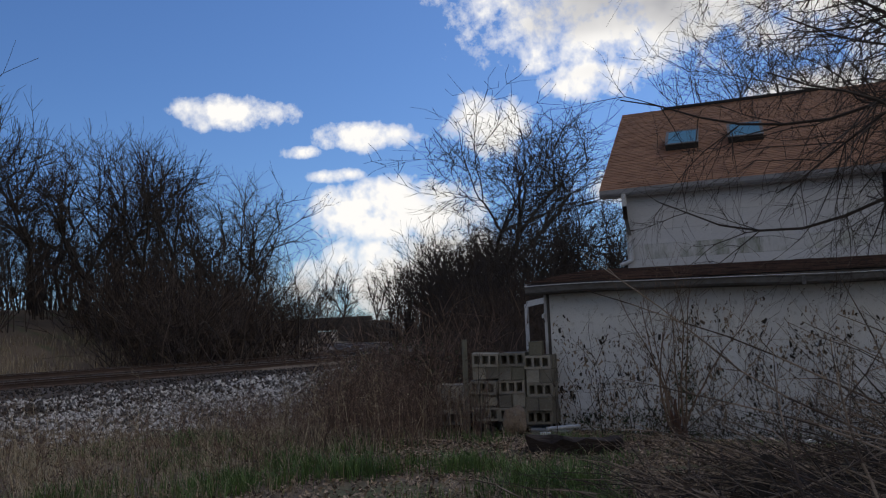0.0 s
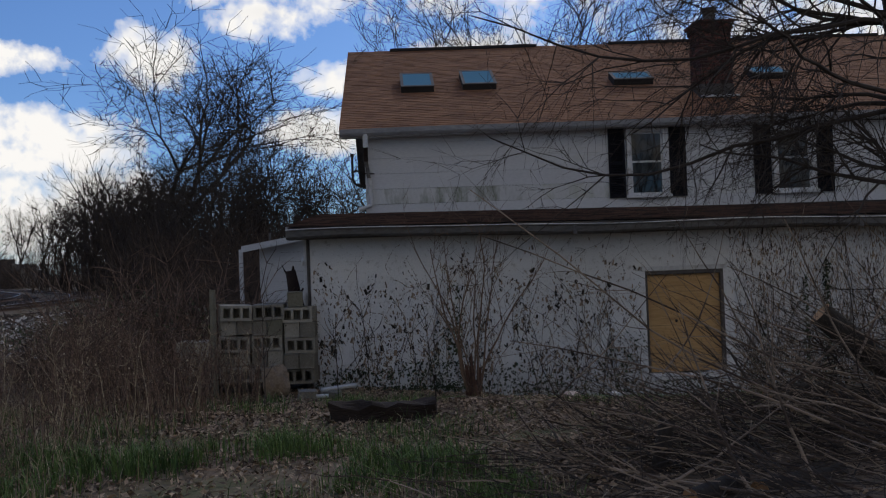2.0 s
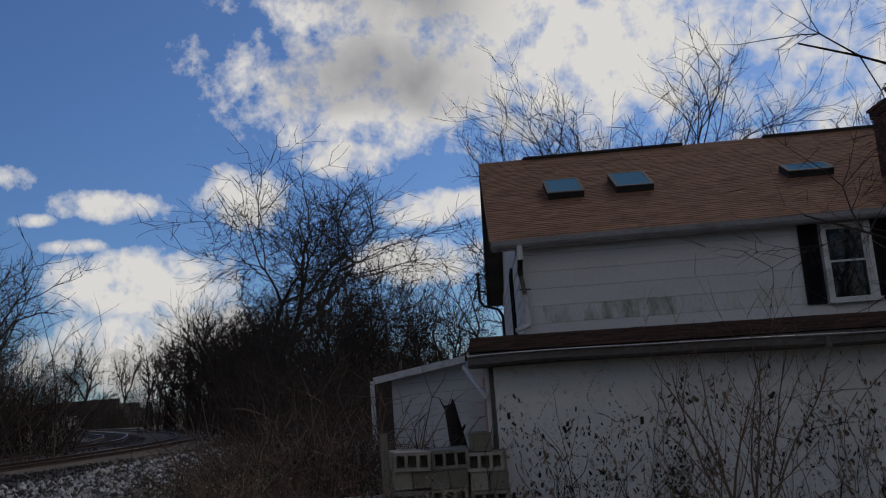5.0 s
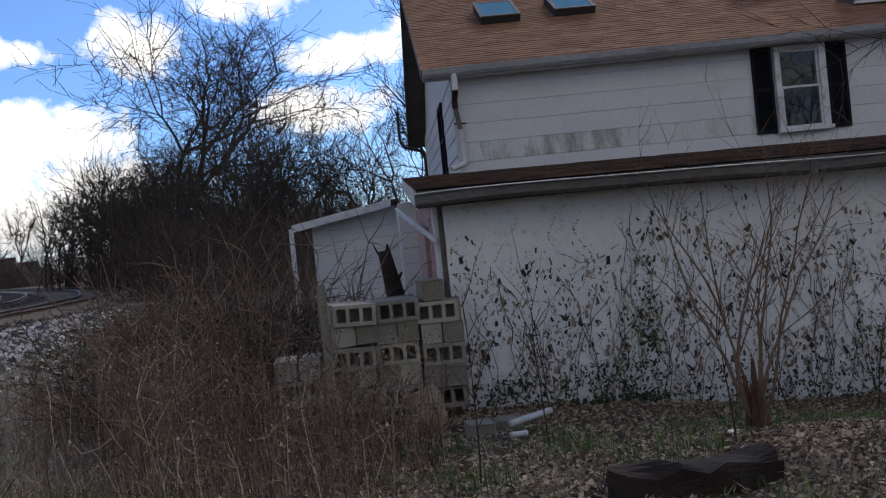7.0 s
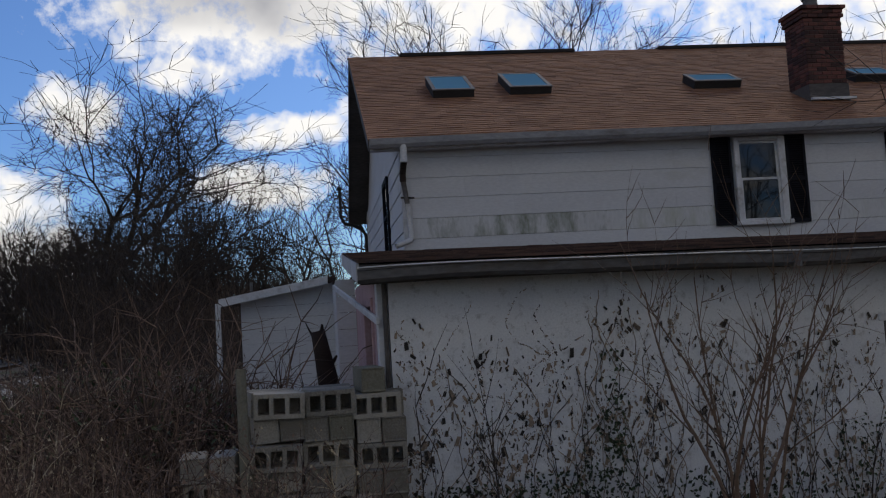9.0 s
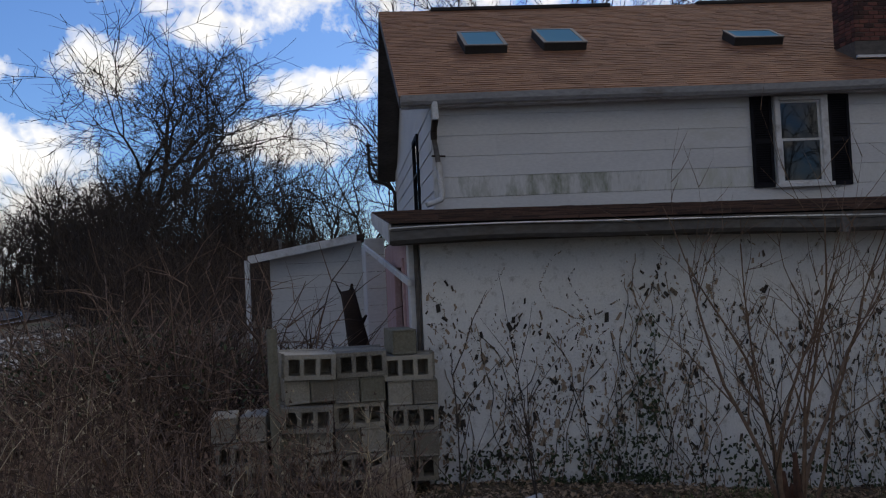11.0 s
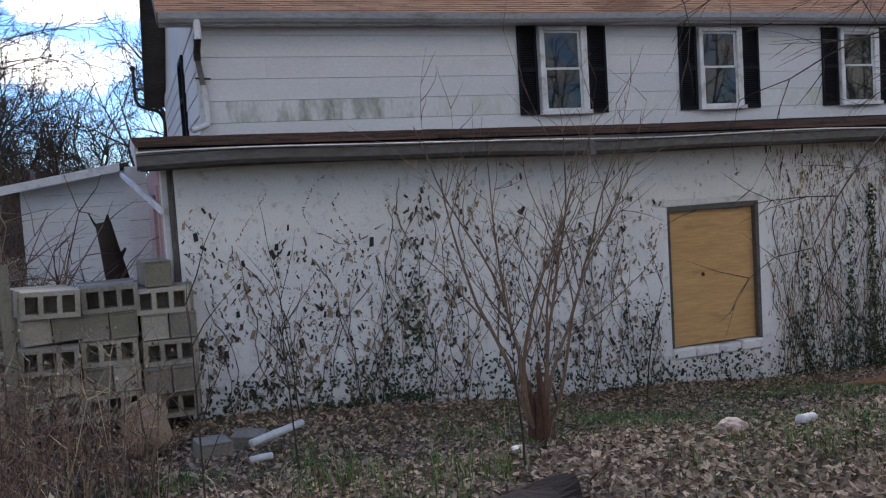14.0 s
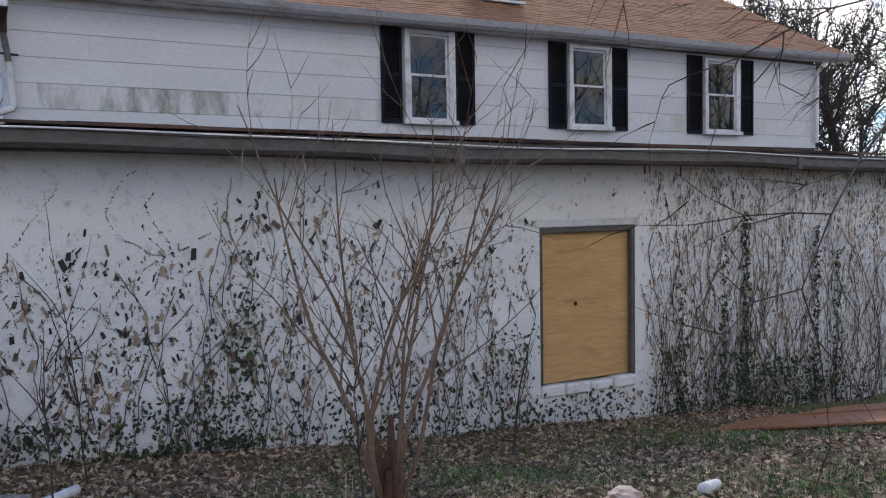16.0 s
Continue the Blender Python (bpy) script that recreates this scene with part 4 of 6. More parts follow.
def build_ply_sheets():
    for cx, cy, lift, t, w, d in ((5.92, -2.05, 0.09, 95, 2.4, 0.80), (6.32, -2.5, 0.115, 93, 2.5, 0.30), (6.70, -2.3, 0.10, 91, 2.4, 0.34)):
        slope = math.degrees(math.atan2(ground_z(cx, cy - 0.9) - ground_z(cx, cy + 0.9), 1.8))
        ob = part("plywood_sheet", box_bm(-w / 2, w / 2, -d / 2, d / 2, 0, 0.018, bevel=0.003), M_WETPLY)
        ob.matrix_world = pose(cx, cy, ground_z(cx, cy) + lift, 0, slope, t)
        tagged(ob, "weathered reddish plywood sheet lying on the grass", "plywood sheet", "plywood sheets")


build_ply_sheets()

# ---- railway ----


def sweep(prof, offset, z, y0, y1, step):
    vs, fs = [], []
    m = len(prof)
    n = int((y1 - y0) / step)
    for i in range(n + 1):
        y = y0 + (y1 - y0) * i / n
        x = track_x(y) * 0.5 + 0.25 * (track_x(y - 3) + track_x(y + 3))
        vs += [(x + offset + a, y, z + b) for a, b in prof]
    for i in range(n):
        for j in range(m):
            fs.append((i * m + j, i * m + (j + 1) % m, (i + 1) * m + (j + 1) % m, (i + 1) * m + j))
    return vs, fs


def build_railway():
    prof = [(0.07, 0), (0.07, 0.015), (0.015, 0.035), (0.012, 0.11), (0.036, 0.125), (0.036, 0.15), (-0.036, 0.15), (-0.036, 0.125), (-0.012, 0.11), (-0.015, 0.035), (-0.07, 0.015), (-0.07, 0)]
    bm = bmesh.new()
    box(bm, -1.3, 1.3, -0.11, 0.11, -0.08, 0.07)
    bevelled(bm, 0.012)
    tie_me = bpy.data.meshes.new("tie")
    bm.to_mesh(tie_me)
    bm.free()
    tie_me.materials.append(M_TIE)
    for k, off in enumerate((0.0, -4.4)):
        tr = thing("railway_track", "rusty rails on dark timber ties in pale ballast", "railway track", "railway tracks")
        for r in (0.0, -1.5):
            vs, fs = sweep(prof, off + r, 0.47 - off * 0.022, -40, 90, 1.2)
            mesh_object("rail", vs, fs, M_RAIL, tr)
            vs, fs = sweep([(0.03, 0.1515), (0.03, 0.154), (-0.03, 0.154), (-0.03, 0.1515)], off + r, 0.47 - off * 0.022, -40, 90, 1.2)
            mesh_object("railhead", vs, fs, M_RAILTOP, tr, "bright worn rail top")
        y = -30.0
        while y < 60:
            x = track_x(y)
            a = math.degrees(math.atan2(track_x(y + 1) - track_x(y - 1), 2.0))
            ob = new("tie", tie_me)
            ob.parent = tr
            ob.matrix_world = pose(x + off - 0.75, y, 0.40 - off * 0.022, 0, 0, -a)
            y += 0.56
    # ballast bed, a low flat-topped bank
    vs, fs = sweep([(3.9, -0.1), (2.6, 0.12), (0.6, 0.15), (-3.0, 0.15), (-3.6, 0.25), (-6.8, 0.25), (-8.4, -0.16)], 0, 0.30, -60, 120, 2.0)
    bed = mesh_object("ballast_bed", vs, fs, M_BED)
    tagged(bed, "pale grey crushed-stone railway bed", "ballast", kind="structure")
    rng = random.Random(5)
    vs, fs = [], []
    while len(vs) < 6 * 17000:
        y = -9 + 45 * rng.random() ** 1.5
        d = 3.1 + 11.4 * rng.random() if rng.random() < 0.8 else 3.1 + 4 * rng.random()
        x = track_x(y) + d
        edge = -5.0 - 0.22 * max(0.0, y - 2.0) - 0.9 * max(0.0, -3.6 - y) + 0.6 * noise.noise((x * 0.6, y * 0.6, 2))
        if x > edge or rng.random() < 0.85 * smooth01(x, edge - 2.6, edge) or noise.noise((x * 1.1, y * 1.1, 6)) < rng.uniform(-1.0, -0.1):
            continue
        z = max(ground_z(x, y), 0.42 - 0.17 * (d - 2.6)) + 0.008
        r = (0.026 + 0.075 * rng.random() ** 2.0) * (1.0 + 0.4 * (y > 8))
        o = len(vs)
        c = Vector((x, y, z))
        rot = Euler((rng.random() * 6, rng.random() * 6, rng.random() * 6)).to_matrix()
        for p in ((1, 0, 0), (-1, 0, 0), (0, 0.8, 0), (0, -0.8, 0), (0, 0, 0.65), (0, 0, -0.65)):
            vs.append(c + rot @ Vector(p) * r * rng.uniform(0.75, 1.2))
        fs += [(o + a, o + b, o + e) for a, b, e in ((0, 2, 4), (2, 1, 4), (1, 3, 4), (3, 0, 4), (2, 0, 5), (1, 2, 5), (3, 1, 5), (0, 3, 5))]
    ob = mesh_object("ballast_stones", vs, fs, M_STONE)
    # darker stones across the bed and down its near shoulder
    dv, df = [], []
    while len(dv) < 6 * 14000:
        y = -14 + 54 * rng.random() ** 1.3
        d = rng.uniform(-7.5, 4.9) if rng.random() < 0.55 else rng.uniform(1.4, 5.0)
        c = Vector((track_x(y) + d, y, 0.455 if d > -3.2 else 0.55))
        if d > 2.5:
            c.z -= 0.17 * (d - 2.5)
        r = rng.uniform(0.03, 0.07)
        o = len(dv)
        rot = Euler((rng.random() * 6, rng.random() * 6, rng.random() * 6)).to_matrix()
        for p in ((1, 0, 0), (-1, 0, 0), (0, 0.8, 0), (0, -0.8, 0), (0, 0, 0.65), (0, 0, -0.65)):
            dv.append(c + rot @ Vector(p) * r * rng.uniform(0.75, 1.2))
        df += [(o + a, o + b, o + e) for a, b, e in ((0, 2, 4), (2, 1, 4), (1, 3, 4), (3, 0, 4), (2, 0, 5), (1, 2, 5), (3, 1, 5), (0, 3, 5))]
    tagged(mesh_object("oily_stones", dv, df, M_DARKSTONE), "dark crushed stones between and beside the rails", "ballast", kind="stuff")
    tagged(ob, "loose pale grey and white crushed stones beside the track", "ballast", kind="stuff")


build_railway()


def build_bridge():
    br = thing("road_bridge", "dark concrete overpass crossing the railway", "bridge")
    y = 118
    part("deck", box_bm(-114.5, -55, y, y + 9, 3.1, 4.0, bevel=0.05), M_CONCRETE, br)
    part("parapet", box_bm(-114.5, -54.5, y - 0.15, y + 0.2, 4.0, 4.7, bevel=0.03), M_CONCRETE, br)
    part("girder", box_bm(-112, -55.5, y + 0.4, y + 1.0, 2.5, 3.1), M_CONCRETE, br)
    part("abutment", box_bm(-60.5, -53.5, y - 0.5, y + 9.5, -1, 3.1, bevel=0.05), M_CONCRETE, br)
    part("pier", box_bm(-70.5, -69, y + 1, y + 8, -1, 3.1, bevel=0.05), M_CONCRETE, br)


build_bridge()

# ---- plants ----
M_GRASSDARK = material("dull_green_leaf", (0.03, 0.04, 0.014), (0.09, 0.11, 0.045), 0.7, 2, 30, 0.0, island=0.7)


def leaf(vs, fs, p, u, v, n, s):
    """A small pointed leaf, folded along its middle."""
    o = len(vs)
    vs += [p - u * s, p + v * s * 0.55 + n * s * 0.2, p + u * s, p - v * s * 0.55 + n * s * 0.2]
    fs += [(o, o + 1, o + 2), (o, o + 2, o + 3)]


def side_dir(rng, d, angle):
    u = d.orthogonal().normalized()
    w = d.cross(u)
    a = rng.random() * 2 * math.pi
    return (d * math.cos(angle) + (u * math.cos(a) + w * math.sin(a)) * math.sin(angle)).normalized()


def fork_out(rng, lists, p, d, ln, r, level, depth, spread, rise, twig):
    """A limb that forks at its end and throws side shoots, down to the twigs."""
    tv, tf, cv, cf = lists
    heavy = level <= 2
    V, F = (tv, tf) if heavy else (cv, cf)
    segs = 5 if level < 2 else (4 if level < 4 else 2)
    pts = grow(rng, V, F, p, d, ln, r, 7 if level == 0 else (5 if heavy else 3), segs, 0.05 + 0.04 * level, rise, 0.35)
    if level >= depth:
        return
    end, e, re = pts[-1]
    for k in range(3 if level < 2 or rng.random() < 0.4 else 2):
        fork_out(rng, lists, end, side_dir(rng, e, spread * rng.uniform(0.35, 1.0)), ln * rng.uniform(0.62, 0.9), max(twig, r * rng.uniform(0.50, 0.68)), level + 1, depth, spread, rise, twig)
    for k in range(0 if level == 0 else 2):
        q, e2, r2 = pts[int(rng.random() * (segs - 1))]
        fork_out(rng, lists, q, side_dir(rng, e2, spread * rng.uniform(0.8, 1.5)), ln * rng.uniform(0.4, 0.7), max(twig, r * rng.uniform(0.32, 0.48)), level + 1, depth, spread, rise, twig)


def tree_lists(seed, height, radius, depth=5, bole=0.36, spread=0.72, rise=0.06, twig=0.013):
    """A bare tree: a bole, a few leaders, and ever finer forks; the crown is scaled to the height."""
    rng = random.Random(seed)
    lists = ([], [], [], [])
    fork_out(rng, lists, Vector((0, 0, -0.3)), Vector((rng.gauss(0, 0.05), rng.gauss(0, 0.05), 1)), height * bole, radius, 0, depth, spread, rise, twig)
    top = max(v.z for v in lists[2])
    k = height / top
    for part_list in (lists[0], lists[2]):
        for v in part_list:
            v.z *= k
    return lists


def make_tree(name, label, at, turn, scale, lists, group=""):
    tv, tf, cv, cf = lists
    t = thing(name, label, "tree", group)
    mesh_object("trunk", tv, tf, M_BARK, t, smooth=True)
    mesh_object("crown", cv, cf, M_TWIG, t, "bare leafless twigs")
    t.matrix_world = pose(*at, 0, 0, turn) @ Matrix.Scale(scale, 4)
    return t


def polar(deg, dist, eye=(2.56, -12.3)):
    x, y = eye[0] + dist * math.sin(radians(deg - 1.9)), eye[1] + dist * math.cos(radians(deg - 1.9))
    return x, y, ground_z(x, y)


BIG_SEED = 21


def plant_trees():
    big = tree_lists(BIG_SEED, 19.5, 0.40, 6, 0.38, 0.78, 0.05, 0.02)
    make_tree("tree", "large bare deciduous tree with a broad open crown", (-14.7, 50.4, ground_z(-14.7, 50.4)), 30, 1.0, big)
    back = tree_lists(5, 17.0, 0.22, 6, 0.30, 0.66, 0.08, 0.008)
    make_tree("tree", "bare upright tree standing behind the house roof", (7.0, 30.0, 0.3), 0, 1.0, back, "trees behind the house")
    kinds = [tree_lists(30 + i, 11.0, 0.17, 5, 0.28, 0.82, 0.06, 0.010) for i in range(5)]
    firsts = []
    rng = random.Random(77)
    # azimuth, distance and height of each bare tree that stands out
    spots = [(-36.5, 46, 10.4), (-33.8, 48, 10.4), (-31.0, 47, 10.0), (-29.2, 50, 9.2), (-39.5, 44, 9.4), (-42.5, 45, 10), (-45.5, 40, 9.0), (-48, 42, 10.5), (-51, 34, 12.5), (-46.8, 33, 9.6),
             (-34.8, 54, 11.0), (-32.2, 55, 10.5), (-38, 52, 10.4), (-41, 55, 11), (-23.6, 150, 15.5), (-21.6, 150, 13), (-19.5, 80, 8.0), (-18.3, 75, 8.6), (-16.8, 60, 9.2), (-15.2, 66, 8.6), (-11.4, 52, 9.6), (-12.6, 62, 8.8),
             (-10.0, 46, 9.4), (-8.4, 52, 9.6), (-6.8, 48, 8.2), (-17.6, 68, 7.5), (-16.0, 56, 8.0), (-11.9, 44, 7.5), (-5.0, 50, 9.0), (-3.0, 52, 8.6), (-20.6, 90, 9), (-24.6, 165, 13), (-9.2, 60, 9), (-14.4, 72, 9), (-12.9, 70, 11.5), (-13.9, 75, 12), (-14.9, 70, 11), (-15.7, 76, 11.5), (-16.5, 72, 10.5),
             (12, 38, 13.0), (17, 36, 11.5), (22, 40, 12.5), (27, 38, 11.0), (8, 44, 10.5), (34, 40, 11), (40, 36, 10), (46, 34, 9.5), (50, 30, 9), (54, 33, 9.5), (58, 30, 9), (3, 46, 11), (-1, 48, 9.5), (38.5, 27, 8), (41, 31, 9), (36.8, 34, 9), (43, 28, 8.5)]
    for i, (a, d, h) in enumerate(spots):
        k = i % 5
        x, y, z = polar(a, d)
        m = pose(x, y, z, rng.uniform(-3, 3), rng.uniform(-3, 3), rng.uniform(0, 360))
        s = h / 11.0
        if len(firsts) <= k:
            firsts.append(make_tree("tree", "slender bare woodland tree with grey bark", (x, y, z), 0, s, kinds[k], "woodland trees"))
        else:
            copy = copy_thing(firsts[k], m)
            copy.matrix_world = m @ Matrix.Scale(s, 4)

plant_trees()


def thicket_lists(seed, stems, spread, height, twigs=3, droop=-0.03):
    rng = random.Random(seed)
    vs, fs = [], []
    for i in range(stems):
        a, r = rng.random() * 6.283, spread * math.sqrt(rng.random())
        p = Vector((math.cos(a) * r, math.sin(a) * r, -0.1))
        d = Vector((rng.gauss(0, 0.45), rng.gauss(0, 0.45), 1))
        pts = grow(rng, vs, fs, p, d, height * rng.uniform(0.5, 1.15), rng.uniform(0.008, 0.02), 3, 4, 0.16, droop)
        for k in range(twigs):
            q, e, rr = pts[1 + int(rng.random() * 3)]
            grow(rng, vs, fs, q, side_dir(rng, e, rng.uniform(0.4, 1.0)), height * rng.uniform(0.2, 0.4), rr * 0.7 + 0.003, 3, 2, 0.15, droop)
    return vs, fs


def plant_thickets():
    lists = [thicket_lists(50 + i, 78, 1.8, 2.6) for i in range(3)]
    meshes = []
    for vs, fs in lists:
        me = bpy.data.meshes.new("brush_thicket")
        me.from_pydata(vs, [], fs)
        me.materials.append(M_WEEDDARK)
        meshes.append(me)
    rng = random.Random(9)
    spots = []
    for i in range(44):                      # far side of the tracks
        y = -16 + 66 * i / 44 + rng.uniform(-1, 1)
        spots.append((track_x(y) - rng.uniform(13.0, 19.0) + (3.5 if y > 22 else 0), y, rng.uniform(1.1, 2.1)))
    for i in range(16):                      # brushy foot of the woods
        x, y, _ = polar(-39 + 11 * i / 16 + rng.uniform(-0.5, 0.5), 41 + rng.uniform(-4, 5))
        spots.append((x, y, rng.uniform(1.4, 2.0)))
    for i in range(30):                      # between track and house, and beyond
        y = 8 + 44 * rng.random()
        left = 2.45 - 0.45 * (y + 12.8)
        spots.append((left + rng.uniform(0.3, 9.0), y, 0.45 + 0.013 * (y - 8) * rng.uniform(0.7, 1.3)))
    spots += [(-3.6, 5.0, 0.55), (-4.8, 7.4, 0.5), (-3.2, 9.0, 0.5), (-5.0, 4.6, 0.5), (-6.2, 9.2, 0.5), (-4.2, 12.5, 0.65), (-2.4, 13.0, 0.6), (-7.0, 13.0, 0.5), (-1.0, 15.5, 0.8), (-5.5, 16.5, 0.65), (-3.0, 18.5, 0.8), (-3.0, 3.2, 0.6), (-4.4, 2.6, 0.45)]
    for i in range(16):                      # dark brush in front of the big tree
        a, d = radians(-14.2 + 11.0 * i / 16), rng.uniform(32, 44)
        spots.append((-0.8 + d * math.sin(a), -8.2 + d * math.cos(a), rng.uniform(1.1, 1.5)))
    for i in range(18):
        spots.append((-30 + 40 * i / 18, 62 + rng.uniform(-6, 8), 2.2))
    spots += [(-54.5, 113, 2.0), (-52.5, 111, 2.2), (-50, 112, 2.4), (-47, 110, 2.4), (-44, 108, 2.2)]
    for i in range(8):
        spots.append((17 + 2.4 * i, 9 + rng.uniform(-3, 8), 1.3))
    for i, (x, y, s) in enumerate(spots):
        bearing = math.degrees(math.atan2(x - 2.45, y + 12.8))
        if bearing < -38.5 and y < 30 and i % 5:
            continue
        if -28.5 < bearing < -21.5 and 14 < y < 110 and x > track_x(y) - 12:
            continue
        if math.degrees(math.atan2(x + 0.8, y + 8.2)) < -14.5 and y < 45 and x > track_x(y) - 4:
            continue
        ob = new("brush_thicket", meshes[i % 3])
        ob.matrix_world = pose(x, y, ground_z(x, y), 0, 0, rng.uniform(0, 360)) @ Matrix.Scale(s, 4)
        tagged(ob, "dense tangle of leafless brown brush", "brush", kind="stuff")
    # bramble mound beside the blocks, with a few green leaves
    vs, fs = thicket_lists(90, 420, 1.25, 1.75, 3, -0.17)
    ob = mesh_object("bramble_mound", vs, fs, M_WEED)
    ob.matrix_world = pose(-2.35, 1.5, ground_z(-2.35, 1.5))
    tagged(ob, "arching dead bramble canes in a mound beside the blocks", "bramble", kind="stuff")
    for k, (x, y, stems, wide, tall) in enumerate(((-3.1, 1.6, 300, 0.9, 1.35), (-1.95, 0.5, 200, 0.6, 1.4))):
        vs, fs = thicket_lists(92 + k, stems, wide, tall, 3, -0.16)
        ob = mesh_object("bramble_mound", vs, fs, M_WEED if k % 2 else M_WEEDDARK)
        ob.matrix_world = pose(x, y, ground_z(x, y))
        tagged(ob, "arching dead bramble canes in a mound beside the blocks", "bramble", kind="stuff")
    rng = random.Random(17)
    lv, lf = [], []
    for i in range(1500):
        a, r = rng.random() * 6.283, 1.35 * math.sqrt(rng.random())
        p = Vector((-2.6 + math.cos(a) * r * 1.5, 1.2 + math.sin(a) * r, 0.35 + (1.25 - 0.55 * r) * rng.uniform(0.55, 1.05)))
        rot = Euler((rng.gauss(0, 0.7), rng.gauss(0, 0.7), rng.random() * 6.28)).to_matrix()
        leaf(lv, lf, p, rot @ Vector((1, 0, 0)), rot @ Vector((0, 1, 0)), rot @ Vector((0, 0, 1)), rng.uniform(0.015, 0.035))
    tagged(mesh_object("bramble_leaves", lv, lf, M_GRASSDARK), "dull green leaves on the bramble mound", "leaves", kind="stuff")
    vs, fs = thicket_lists(91, 200, 0.7, 1.15, 3, -0.2)
    ob = mesh_object("bramble_mound", vs, fs, M_WEED)
    ob.matrix_world = pose(-0.95, 1.5, ground_z(-0.95, 1.5))
    tagged(ob, "arching dead bramble canes in a mound behind the blocks", "bramble", kind="stuff")


def plant_far_woods():
    """Thin crowded trees that fill the depth of the woods."""
    meshes = []
    for k in range(3):
        rng = random.Random(200 + k)
        vs, fs = [], []
        for i in range(26):
            a, r = rng.random() * 6.283, 6.5 * math.sqrt(rng.random())
            h = rng.uniform(5.5, 10.0)
            st = grow(rng, vs, fs, Vector((math.cos(a) * r, math.sin(a) * r, -0.3)), Vector((rng.gauss(0, 0.08), rng.gauss(0, 0.08), 1)), h, rng.uniform(0.05, 0.13), 4, 6, 0.11, 0.05)
            for j in range(11):
                p, d, q = st[1 + int(rng.random() * 5)]
                b = grow(rng, vs, fs, p, side_dir(rng, d, rng.uniform(0.5, 1.1)), h * rng.uniform(0.18, 0.38), q * 0.5 + 0.010, 3, 4, 0.18, 0.06)
                for s in range(4):
                    p2, d2, q2 = b[int(rng.random() * 3)]
                    grow(rng, vs, fs, p2, side_dir(rng, d2, rng.uniform(0.4, 0.9)), h * rng.uniform(0.06, 0.14), q2 * 0.5 + 0.006, 3, 2, 0.14, 0.05)
        me = bpy.data.meshes.new("far_woods")
        me.from_pydata(vs, [], fs)
        me.materials.append(M_TWIG)
        meshes.append(me)
    rng = random.Random(300)
    spots = [(-34.5 - 3.6 * i, 58 + 8 * (i % 2), 0.85) for i in range(7)] + [(-32.5 - 4.0 * i, 50, 0.55) for i in range(6)]
    spots += [(-16.8 + 2.4 * i, 72 + 9 * (i % 2), 0.75) for i in range(7)] + [(-16.0 + 3.0 * i, 56, 0.55) for i in range(5)] + [(-14.5 + 3.0 * i, 50, 0.6) for i in range(4)] + [(20 + 7 * i, 46, 0.75) for i in range(6)]
    # the woods close round behind the viewer too
    spots += [(95 + 20 * i, 40 + 6 * (i % 2), 1.5) for i in range(9)]
    spots += [(-37.5 - 5.2 * i, 44, 0.45) for i in range(3)] + [(-13.2, 73, 0.95), (-14.8, 76, 0.95), (-16.2, 80, 0.9)]
    for i, (a, d, s) in enumerate(spots):
        x, y, z = polar(a + rng.uniform(-0.6, 0.6), d)
        ob = new("far_woods", meshes[i % 3])
        ob.matrix_world = pose(x, y, z, 0, 0, rng.uniform(0, 360)) @ Matrix.Scale(s, 4)
        tagged(ob, "crowded thin bare trees in the depth of the woods", "woods", kind="stuff")


plant_far_woods()

M_WEEDDARK = material("bare_brush", (0.036, 0.025, 0.019), (0.11, 0.077, 0.056), 0.95, 2, 30, 0.0, island=0.9)
plant_thickets()

EYES = [(e[0], e[1]) for _, e, _, _ in PATH]


def clear_of_path(x, y, r):
    return all((x - a) ** 2 + (y - b) ** 2 > r * r for a, b in EYES)


